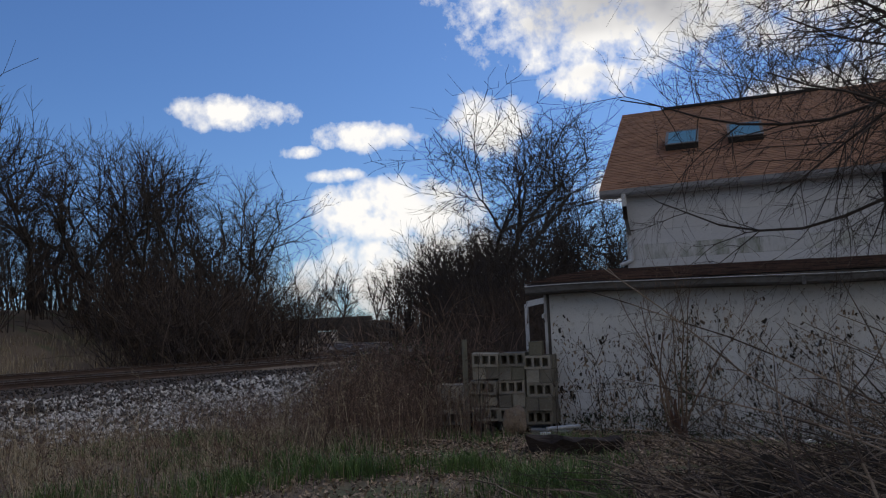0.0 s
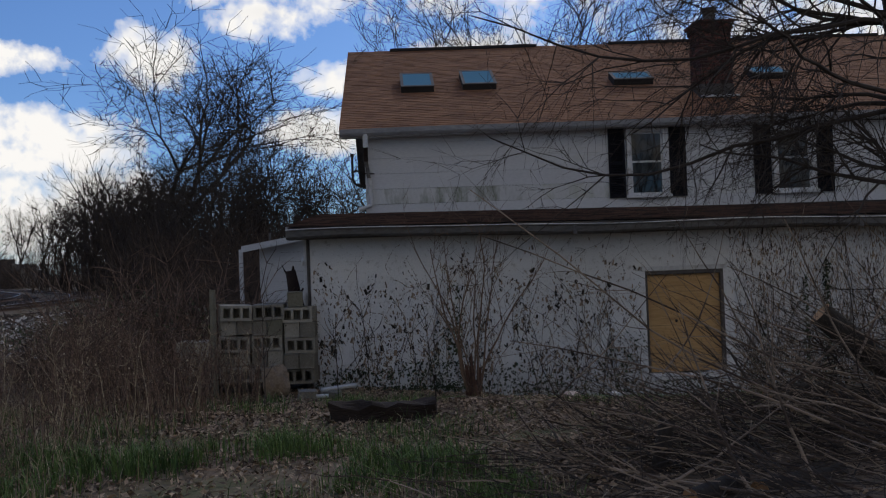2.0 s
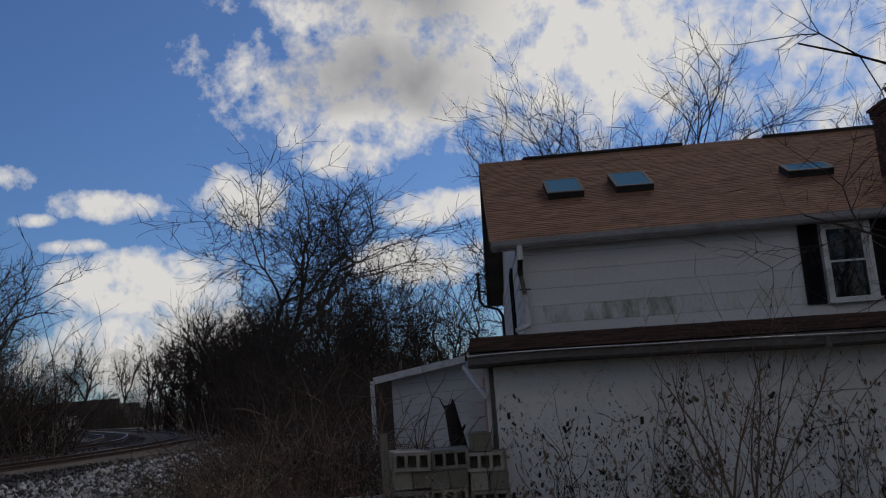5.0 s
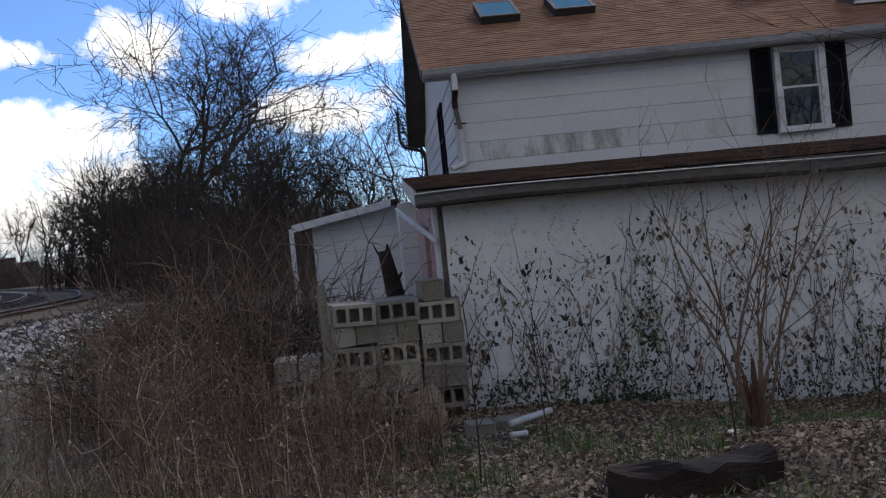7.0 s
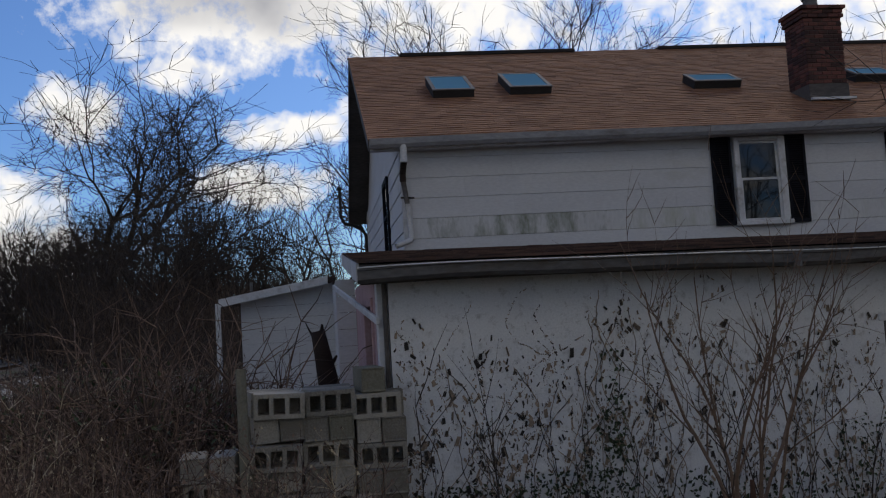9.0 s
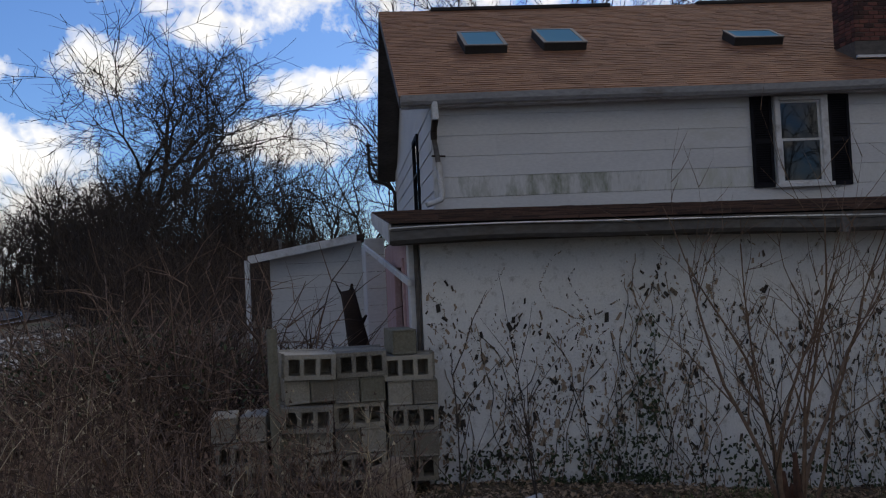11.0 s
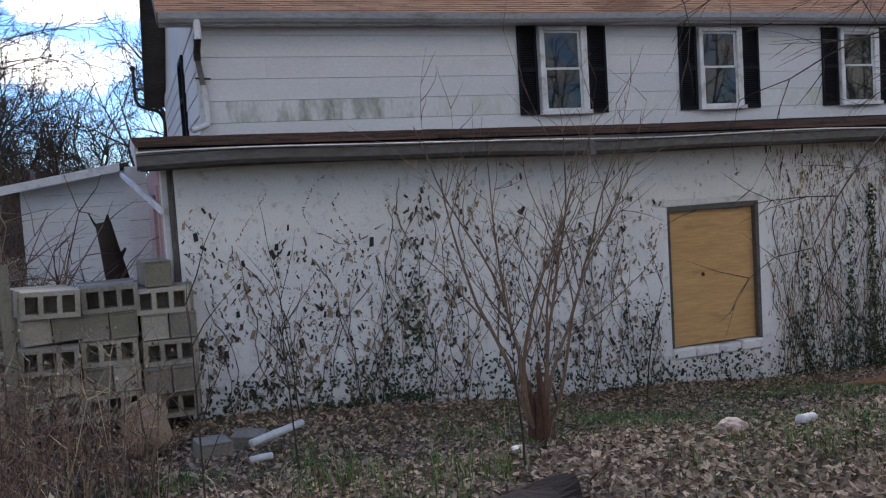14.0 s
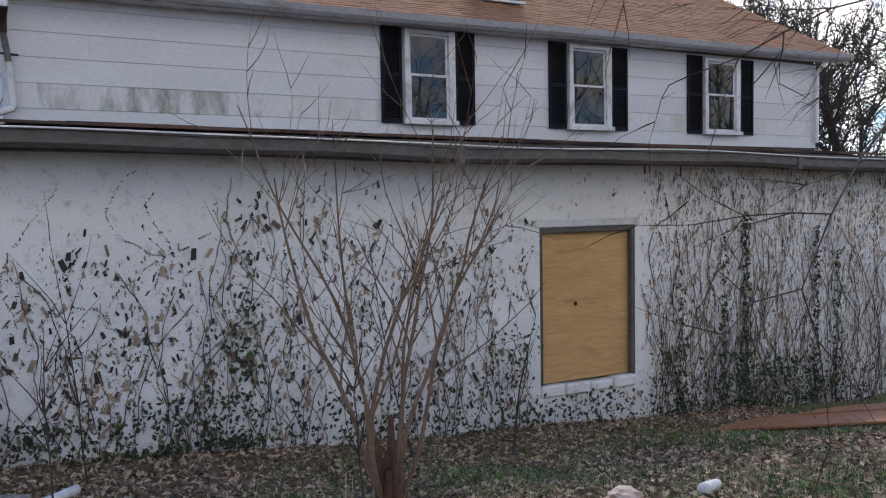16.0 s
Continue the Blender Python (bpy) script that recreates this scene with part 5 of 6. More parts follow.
def plant_weeds():
    rng = random.Random(12)
    vs, fs, sv, sf = [], [], [], []
    n = 0
    while n < 2050:
        x, y = rng.uniform(-8.5, -0.2), rng.uniform(-7.6, 3.0)
        edge = -0.35 - 0.32 * max(0.0, -3.0 - y) + 0.35 * noise.noise((x, y, 3))
        if x > edge or not clear_of_path(x, y, 1.35) or (x > -2.0 and y > -1.7):
            continue
        if noise.noise((x * 0.7, y * 0.7, 8)) < rng.uniform(-0.9, 0.15) - 0.25:
            continue
        line = 2.45 - 0.48 * (y + 12.8) + 0.9 * noise.noise((y, x, 1))
        if rng.random() < 0.8 * smooth01(line - x, -0.9, 1.1):
            continue
        if x < -0.9 - 0.27 * (y + 8.2) and y > -4 and rng.random() < 0.8:
            continue
        n += 1
        far = smooth01(-x, 0.5, 3.0)
        h = (rng.uniform(0.35, 0.8) + 0.5 * far * rng.random()) * (0.75 if y < -4.5 else 1.0)
        if y < -3.5 and rng.random() < 0.45:
            continue
        V, F = (sv, sf) if rng.random() < 0.12 else (vs, fs)
        if x < line - 0.4:
            h *= 0.7
        pts = grow(rng, V, F, Vector((x, y, ground_z(x, y) - 0.02)), Vector((rng.gauss(0, 0.13), rng.gauss(0, 0.13), 1)), h, rng.uniform(0.003, 0.006), 3, 4, 0.07, 0)
        for k in range(rng.randint(3, 8)):
            p, d, r = pts[1 + int(rng.random() * 3)]
            tw = grow(rng, V, F, p, side_dir(rng, d, rng.uniform(0.5, 1.25)), h * rng.uniform(0.12, 0.4), 0.0026, 3, 3, 0.16, 0.02)
            if rng.random() < 0.7:
                q = tw[-1][0]
                o = len(V)
                s = rng.uniform(0.005, 0.012)
                V += [q + Vector((s, 0, 0)), q + Vector((-s * 0.5, s, 0)), q + Vector((-s * 0.5, -s, 0)), q + Vector((0, 0, s * 1.6))]
                F += [(o, o + 1, o + 3), (o + 1, o + 2, o + 3), (o + 2, o, o + 3), (o + 2, o + 1, o)]
    for i in range(1500):
        y = rng.uniform(-7.4, 4.0)
        x = 2.45 - 0.46 * (y + 12.8) - abs(rng.gauss(0, 1.9))
        if not clear_of_path(x, y, 1.2):
            continue
        h = rng.uniform(0.12, 0.5)
        V, F = (sv, sf) if rng.random() < 0.3 else (vs, fs)
        pts = grow(rng, V, F, Vector((x, y, ground_z(x, y) - 0.02)), Vector((rng.gauss(0, 0.3), rng.gauss(0, 0.3), 1)), h, rng.uniform(0.002, 0.004), 3, 3, 0.1, 0)
        for k in range(3):
            p, d, r = pts[int(rng.random() * 3)]
            grow(rng, V, F, p, side_dir(rng, d, rng.uniform(0.5, 1.2)), h * rng.uniform(0.3, 0.6), 0.0022, 3, 2, 0.16, 0)
    tagged(mesh_object("dead_weeds", vs, fs, M_WEED), "waist-high dead brown weed stalks", "weeds", kind="stuff")
    tagged(mesh_object("dry_stalks", sv, sf, M_STRAW), "pale straw-coloured dry stalks among weeds", "weeds", kind="stuff")


plant_weeds()


def blade(vs, fs, rng, p, h, w, lean):
    a = rng.random() * 6.283
    d = Vector((math.cos(a), math.sin(a), 0))
    s = Vector((-d.y, d.x, 0)) * w
    m = p + Vector((0, 0, h * 0.6)) + d * h * lean * 0.3
    t = p + Vector((0, 0, h * rng.uniform(0.75, 1.0))) + d * h * lean
    o = len(vs)
    vs += [p - s, p + s, m + s * 0.7, m - s * 0.7, t]
    fs += [(o, o + 1, o + 2, o + 3), (o + 3, o + 2, o + 4)]


def plant_grass():
    rng = random.Random(4)
    gv, gf, dv, df = [], [], [], []
    tufts = []
    for i in range(260):
        tufts.append((rng.uniform(-2.8, 1.9), rng.uniform(-7.4, -5.0), 0.17))
    for i in range(120):
        tufts.append((rng.uniform(-5, 1.5), rng.uniform(-5.0, -2.0), 0.13))
    for i in range(230):
        tufts.append((rng.uniform(1.6, 9.5), rng.uniform(-2.6, -0.25), 0.07))
    for i in range(50):
        tufts.append((rng.uniform(-0.5, 4.0), rng.uniform(-4.6, -1.2), 0.075))
    for i in range(120):
        tufts.append((rng.uniform(7.0, 13.0), rng.uniform(-2.5, -0.4), 0.10))
    for i in range(90):
        tufts.append((rng.uniform(1.6, 8.5), rng.uniform(-4.8, -2.4), 0.07))
    for cx, cy, num, h in ((0.95, -5.9, 13, 0.17), (-0.5, -5.5, 12, 0.19), (0.35, -5.2, 7, 0.16), (-1.5, -6.0, 7, 0.17), (1.5, -6.6, 6, 0.14), (-3.4, -3.6, 9, 0.2), (-2.6, -4.6, 5, 0.16)):
        for k in range(num):
            x, y = cx + rng.gauss(0, 0.26), cy + rng.gauss(0, 0.2)
            for q in range(60):
                px, py = x + rng.gauss(0, 0.07), y + rng.gauss(0, 0.07)
                if clear_of_path(px, py, 0.5):
                    blade(gv, gf, rng, Vector((px, py, ground_z(px, py) - 0.01)), h * rng.uniform(0.5, 1.4), 0.0035, rng.uniform(0.1, 0.9))
    for i in range(330):
        x, y = rng.uniform(2.4, 6.2), rng.uniform(-3.9, -0.6)
        if noise.noise((x * 1.1, y * 1.1, 12)) > -0.02:
            for q in range(50):
                px, py = x + rng.gauss(0, 0.12), y + rng.gauss(0, 0.12)
                blade(gv, gf, rng, Vector((px, py, ground_z(px, py) - 0.01)), rng.uniform(0.03, 0.085), 0.003, rng.uniform(0.2, 0.9))
    for x, y, h in tufts:
        if noise.noise((x * 1.3, y * 1.3, 2)) < (0.08 if y < -4.9 else -0.1) or not clear_of_path(x, y, 0.5):
            continue
        for k in range(46):
            px, py = x + rng.gauss(0, 0.13), y + rng.gauss(0, 0.13)
            blade(gv, gf, rng, Vector((px, py, ground_z(px, py) - 0.01)), h * rng.uniform(0.5, 1.5), 0.0035, rng.uniform(0.1, 0.8))
    for i in range(14000):
        x, y = rng.uniform(-9.5, 2.0), rng.uniform(-10.5, -1.5)
        if x < 2.45 - 0.66 * (y + 12.8) and y > -4.6 + 0.4 * noise.noise((x, y, 0)) and rng.random() < 0.6:
            continue
        if x > -0.9 and y > -6.3 and rng.random() < 0.85:
            continue
        if rng.random() > 0.35 + 0.65 * smooth01(-x, 1.5, 4) or not clear_of_path(x, y, 0.5):
            continue
        for k in range(3):
            px, py = x + rng.gauss(0, 0.05), y + rng.gauss(0, 0.05)
            blade(dv, df, rng, Vector((px, py, ground_z(px, py) - 0.01)), rng.uniform(0.08, 0.26), 0.003, rng.uniform(0.2, 1.1))
    for i in range(1800):
        y = rng.uniform(-12, 24)
        x = track_x(y) - rng.uniform(8.6, 13.0)
        for k in range(3):
            px, py = x + rng.gauss(0, 0.1), y + rng.gauss(0, 0.1)
            blade(dv, df, rng, Vector((px, py, ground_z(px, py) - 0.01)), rng.uniform(0.25, 0.6), 0.012, rng.uniform(0.2, 0.9))
    tagged(mesh_object("green_grass", gv, gf, M_GRASS), "tufts of fresh green grass in dark soil", "grass", kind="stuff")
    tagged(mesh_object("dry_grass", dv, df, M_STRAW), "flattened straw-coloured dead grass", "grass", kind="stuff")


plant_grass()


def scatter_litter():
    rng = random.Random(6)
    vs, fs = [], []
    n = 0
    while n < 82000:
        x, y = (rng.uniform(-2.0, 3.0), rng.uniform(-8.6, -5.0)) if n % 9 == 0 else (rng.uniform(-8.5, 7.5), rng.uniform(-9.5, -0.05)) if rng.random() < 0.4 else (rng.uniform(-1.2, 7.0), rng.uniform(-4.8, -0.05))
        if noise.noise((x * 0.9, y * 0.9, 1)) < rng.uniform(-1.2, 0.1):
            continue
        n += 1
        rot = Euler((rng.gauss(0, 0.5), rng.gauss(0, 0.5), rng.random() * 6.28)).to_matrix()
        leaf(vs, fs, Vector((x, y, ground_z(x, y) + rng.uniform(0.008, 0.03))), rot @ Vector((1, 0, 0)), rot @ Vector((0, 1, 0)), rot @ Vector((0, 0, 1)), rng.uniform(0.011, 0.032))
    tagged(mesh_object("leaf_litter", vs, fs, M_LITTER), "scattered dry brown fallen leaves", "leaves", kind="stuff")
    sv, sf = [], []
    for i in range(1500):
        x, y = rng.uniform(-2.5, 6.5), rng.uniform(-7, -0.2)
        a = rng.random() * 6.283
        grow(rng, sv, sf, Vector((x, y, ground_z(x, y) + 0.015)), Vector((math.cos(a), math.sin(a), 0.05)), rng.uniform(0.1, 0.5), rng.uniform(0.002, 0.005), 3, 3, 0.12, 0)
    tagged(mesh_object("fallen_twigs", sv, sf, M_WEED), "thin dry twigs scattered over the leaves", "twigs", kind="stuff")


scatter_litter()


def vine_density(x, z):
    if WIN_X0 - 0.08 < x < WIN_X1 + 0.08 and WIN_Z0 - 0.1 < z < WIN_Z1 + 0.1:
        return 0
    k = z / 2.0
    if x < 4.3:
        tall = 0.86 + 0.16 * math.exp(-((x - 2.6) / 1.2) ** 2)
        return max(0.0, 1 - (k / tall) ** 2) * max(0.0, 0.6 + 2.0 * noise.noise((x * 3.0, z * 2.2, 4)))
    if x < 5.7:
        return 0.25 if k < 0.5 else 0.06
    return (2.2 - 0.5 * k) * (0.8 + 0.8 * noise.noise((x * 3.5, z * 0.8, 9)))


def grow_vines():
    rng = random.Random(15)
    vs, fs = [], []
    n = 0
    while n < 19500:
        x, z = rng.uniform(0.03, 11.5), rng.uniform(-0.6, 1.95)
        if z < ground_z(x, -0.05) or rng.random() > vine_density(x, z):
            continue
        n += 1
        thin = x > 5.6
        a = rng.gauss(0, 0.25 if thin else 0.5)
        u = Vector((math.sin(a), 0, math.cos(a)))
        v = Vector((u.z, 0, -u.x))
        s = 0.004 + 0.026 * rng.random() ** 2.8
        if rng.random() < 0.06 and not thin:
            s = rng.uniform(0.018, 0.045)
        w = s * rng.uniform(0.18, 0.55) * (0.4 if thin else 1)
        p = Vector((x, -rng.uniform(0.005, 0.014), z))
        o = len(vs)
        vs += [p - u * s - v * w, p - u * s * 0.8 + v * w, p + u * s + v * w * 0.8, p + u * s * 0.85 - v * w]
        vs[-1].y -= rng.uniform(0, 0.008)
        fs.append((o, o + 1, o + 2, o + 3))
    # trails of small rootlet marks left by stems that were torn away
    for i in range(260):
        x = rng.uniform(0.05, 4.4) if i < 120 else rng.uniform(5.65, 11)
        p = Vector((x, -0.007, rng.uniform(-0.1, 1.2)))
        a = rng.gauss(0, 0.5)
        for k in range(rng.randint(10, 55)):
            a += rng.gauss(0, 0.22) - a * 0.06
            p = p + Vector((math.sin(a), 0, math.cos(a))) * 0.02
            if p.z > 1.9 or p.x < 0.03 or (WIN_X0 - 0.06 < p.x < WIN_X1 + 0.06 and p.z > WIN_Z0 - 0.1) or p.z < ground_z(p.x, -0.05):
                continue
            if rng.random() < 0.3:
                continue
            b = a + rng.gauss(0, 0.7)
            u = Vector((math.sin(b), 0, math.cos(b))) * rng.uniform(0.005, 0.014)
            v = Vector((u.z, 0, -u.x)) * rng.uniform(0.25, 0.6)
            o = len(vs)
            vs += [p - u - v, p - u + v, p + u + v * 0.6, p + u - v]
            fs.append((o, o + 1, o + 2, o + 3))
    for i in range(230):
        x = rng.uniform(0.1, 4.3) if i < 60 else rng.uniform(5.7, 11.3)
        z0 = ground_z(x, -0.05)
        h = rng.uniform(0.5, 1.9) if vine_density(x, 1.4) > 0.15 else rng.uniform(0.4, 1.2)
        p = Vector((x, -0.012, z0))
        d = Vector((rng.gauss(0, 0.2), 0, 1))
        while p.z < min(1.95, z0 + h):
            d = (d + Vector((rng.gauss(0, 0.25), 0, 0.12))).normalized()
            q = p + d * 0.07
            if not (WIN_X0 - 0.05 < q.x < WIN_X1 + 0.05 and WIN_Z0 < q.z < WIN_Z1 + 0.08):
                tube(vs, fs, p, q, 0.0045, 0.004, 3)
            p = q
    rv, rf = [], []
    for i in range(15000):
        x, z = rng.uniform(5.62, 12.5), rng.uniform(-0.6, 1.93)
        if z < ground_z(x, -0.05) or noise.noise((x * 4.0, z * 0.7, 21)) < rng.uniform(-0.9, 0.25) or (x < 6.0 and rng.random() < 0.5):
            continue
        a = rng.gauss(0, 0.22)
        u = Vector((math.sin(a), 0, math.cos(a)))
        v = Vector((u.z, 0, -u.x))
        ln = 0.008 + 0.04 * rng.random() ** 2
        w = rng.uniform(0.0015, 0.0055) * (2.2 if rng.random() < 0.06 else 1)
        p = Vector((x, -rng.uniform(0.004, 0.010), z))
        o = len(rv)
        rv += [p - u * ln - v * w, p - u * ln * 0.9 + v * w, p + u * ln + v * w * 0.7, p + u * ln * 0.9 - v * w]
        rf.append((o, o + 1, o + 2, o + 3))
    tagged(mesh_object("vine_residue", rv, rf, M_RESIDUE), "fine brown threads of dead vine stuck to the wall", "vine", kind="stuff")
    tagged(mesh_object("dead_vines", vs, fs, M_SCAR), "flakes and stems of dead vine clinging to the wall", "vine", kind="stuff")
    lv, lf = [], []
    cols = [(1.2, 0.8, 0.04, 300), (3.2, 0.8, 0.02, 260), (6.6, 0.5, 0.15, 330), (7.7, 0.5, 0.05, 330), (0.4, 0.25, 0.35, 80), (1.15, 0.3, 0.36, 110), (2.55, 0.3, 0.3, 90), (1.90, 0.09, 1.40, 130), (1.80, 0.16, 0.85, 190), (1.55, 0.2, 0.4, 120), (3.0, 0.9, 0.22, 200), (0.7, 0.6, 0.30, 160), (4.1, 0.32, 0.62, 170), (4.95, 0.6, 0.02, 330), (6.05, 0.05, 0.85, 170), (5.95, 0.25, 0.35, 160), (6.62, 0.035, 1.30, 300),
            (6.92, 0.055, 1.5, 520), (7.3, 0.7, 0.0, 620), (8.0, 0.035, 1.35, 320), (8.35, 0.05, 1.1, 260), (8.6, 0.7, -0.1, 240), (10, 0.2, 1.2, 150)]
    for cx, wid, top, num in cols:
        z0 = ground_z(cx, -0.05)
        for i in range(num):
            k = rng.random() ** 1.3
            x = cx + rng.gauss(0, wid * (1 - 0.55 * k))
            z = z0 + (top - z0) * k
            if WIN_X0 < x < WIN_X1 and z > WIN_Z0 - 0.08:
                continue
            rot = Euler((rng.gauss(0, 0.5), rng.random() * 6.28, rng.gauss(0, 0.5))).to_matrix()
            leaf(lv, lf, Vector((x, -rng.uniform(0.015, 0.07 if top > 0.3 else 0.16), z)), rot @ Vector((1, 0, 0)), rot @ Vector((0, 0, 1)), rot @ Vector((0, -1, 0)), rng.uniform(0.012, 0.028))
    tagged(mesh_object("ivy", lv, lf, M_IVY), "dark green ivy climbing from the wall's foot", "ivy", kind="stuff")


grow_vines()


M_STUMP = material("reddish_stump_bark", (0.035, 0.018, 0.012), (0.16, 0.08, 0.05), 0.9, 8, 50, 0.6, stretch=(1, 1, 0.4))


def plant_shrub():
    rng = random.Random(31)
    bx, by = 1.87, -2.32
    bz = ground_z(bx, by)
    root = thing("bare_shrub", "bare multi-stemmed shrub with tan bark before the wall", "shrub", at=(bx, by, bz))
    vs, fs = [], []
    for i in range(6):
        a = i * 1.05
        grow(rng, vs, fs, Vector((math.cos(a) * 0.035, math.sin(a) * 0.03, -0.1)), Vector((math.cos(a) * 0.16, math.sin(a) * 0.12, 1)), rng.uniform(0.35, 0.62), 0.05, 8, 6, 0.07, 0.0)
    mesh_object("stump", vs, fs, M_STUMP, root, "reddish-brown rough stump", smooth=True)
    for i in range(8):
        vs, fs = [], []
        a = 2 * math.pi * i / 8 + rng.uniform(-0.3, 0.3)
        tilt = (0.12, 0.5, 0.25, 0.42, 0.08, 0.36, 0.2, 0.55)[i]
        d = Vector((math.cos(a) * tilt, math.sin(a) * tilt * 0.7, 1))
        ln = rng.uniform(1.5, 2.15) * (1 - 0.2 * tilt)
        pts = grow(rng, vs, fs, Vector((math.cos(a) * 0.06, math.sin(a) * 0.05, 0.1)), d, ln, rng.uniform(0.008, 0.016), 6, 12, 0.08, 0.015)
        for k in range(6):
            p, e, r = pts[3 + int(rng.random() * 8)]
            b = grow(rng, vs, fs, p, side_dir(rng, e, rng.uniform(0.35, 0.75)), rng.uniform(0.35, 0.9), r * 0.6, 4, 6, 0.10, 0.05)
            for q in range(3):
                p2, e2, r2 = b[1 + int(rng.random() * 5)]
                grow(rng, vs, fs, p2, side_dir(rng, e2, rng.uniform(0.4, 0.8)), rng.uniform(0.1, 0.35), 0.0026, 3, 3, 0.1, 0.03)
        mesh_object("stem", vs, fs, M_SHRUBBARK, root)
    # thin saplings nearby
    for x, y, h in ((1.45, -3.0, 0.75), (0.45, -2.1, 1.0), (-0.15, -3.3, 1.05), (0.75, -0.55, 1.5), (2.9, -0.6, 1.4), (3.6, -0.8, 1.1)):
        vs, fs = [], []
        pts = grow(rng, vs, fs, Vector((x, y, ground_z(x, y) - 0.03)), Vector((rng.gauss(0, 0.1), rng.gauss(0, 0.1), 1)), h, 0.008, 4, 6, 0.06, 0)
        for k in range(8):
            p, e, r = pts[1 + int(rng.random() * 5)]
            grow(rng, vs, fs, p, side_dir(rng, e, 0.6), h * rng.uniform(0.2, 0.4), 0.004, 3, 3, 0.1, 0.03)
        s = thing("sapling", "thin bare sapling rising from leaf litter", "sapling", "saplings")
        tagged(mesh_object("stem", vs, fs, M_TWIG, s), kind="stuff")


plant_shrub()


def plant_near_tree():
    rng = random.Random(40)
    t = thing("overhanging_tree", "bare tree with long drooping branches over the yard", "tree")
    vs, fs = [], []
    base = Vector((5.35, -5.0, ground_z(5.35, -5.0) - 0.2))
    trunk = grow(rng, vs, fs, base, Vector((-0.07, 0, 1)), 6.5, 0.18, 10, 10, 0.012, 0.02)
    mesh_object("trunk", vs, fs, M_BARK, t, smooth=True)
    aims = [(4, (-0.95, -0.25, 0.25), 3.0), (5, (-1, 0.1, 0.2), 3.5), (5, (-0.8, 0.55, 0.3), 3.6), (6, (-1, -0.2, 0.15), 3.3), (6, (-0.5, 0.85, 0.3), 3.4), (7, (-0.8, -0.45, 0.3), 3.0), (8, (-0.9, 0.2, 0.35), 3.2),
            (4, (0.8, 0.4, 0.3), 3.0), (7, (0.2, 0.9, 0.3), 3.4), (4, (-0.45, 0.85, 0.25), 3.4), (9, (-0.6, -0.2, 0.7), 2.6), (8, (-0.6, 0.7, 0.2), 3.4),
            (5, (-0.1, 0.95, 0.12), 2.7), (6, (0.25, 0.95, 0.0), 2.9), (6, (-0.2, 0.9, 0.1), 2.6), (4, (-1, 0.3, 0.1), 3.9), (5, (-1, 0.35, 0.0), 3.8), (5, (-0.75, 0.2, 0.12), 3.4), (6, (-0.7, 0.6, 0.05), 3.6), (4, (-0.6, 0.4, 0.2), 3.0),
            (2, (-0.9, 0.1, 0.25), 2.9), (3, (-1, 0.0, 0.15), 3.3), (3, (-0.8, 0.5, 0.2), 3.0), (3, (-0.9, -0.4, 0.3), 2.8), (2, (-0.7, 0.6, 0.35), 2.6), (4, (-1, -0.1, 0.05), 3.3), (3, (-0.5, 0.7, 0.3), 2.6),
            (4, (-0.9, 0.3, 0.3), 3.4), (5, (-1, -0.3, 0.1), 3.4), (3, (-0.6, -0.5, 0.5), 2.4), (2, (-0.3, 0.8, 0.5), 2.4), (6, (-0.9, 0.4, 0.1), 3.6)]
    for k, d, ln in aims:
        vs, fs = [], []
        p, e, r = trunk[k]
        limb = grow(rng, vs, fs, p, Vector(d), ln * (1.05 if d[1] < 0.05 else 0.62 if d[1] < 0.5 else 0.45), 0.021, 6, 10, 0.14, 0.01)
        for j in range(11):
            p2, d2, r2 = limb[1 + int(rng.random() * 8)]
            b = grow(rng, vs, fs, p2, side_dir(rng, d2, rng.uniform(0.4, 1.0)), ln * rng.uniform(0.18, 0.42), r2 * 0.45 + 0.002, 4, 6, 0.16, -0.03)
            for q in range(6):
                p3, d3, r3 = b[int(rng.random() * 6)]
                c = grow(rng, vs, fs, p3, side_dir(rng, d3, rng.uniform(0.4, 1.1)), rng.uniform(0.2, 0.7), r3 * 0.45 + 0.0015, 3, 4, 0.15, -0.07)
                for s in range(4):
                    p4, d4, r4 = c[int(rng.random() * 4)]
                    grow(rng, vs, fs, p4, side_dir(rng, d4, rng.uniform(0.4, 0.9)), rng.uniform(0.08, 0.3), 0.002, 3, 2, 0.12, -0.06)
        for j in range(2):
            p2, d2, r2 = limb[3 + int(rng.random() * 6)]
            grow(rng, vs, fs, p2, Vector((rng.gauss(0, 0.4), rng.gauss(0, 0.4), -0.4)), rng.uniform(0.4, 1.0), 0.005, 3, 8, 0.12, -0.22)
        mesh_object("limb", vs, fs, M_TWIG, t, "dark bare drooping branch")


plant_near_tree()


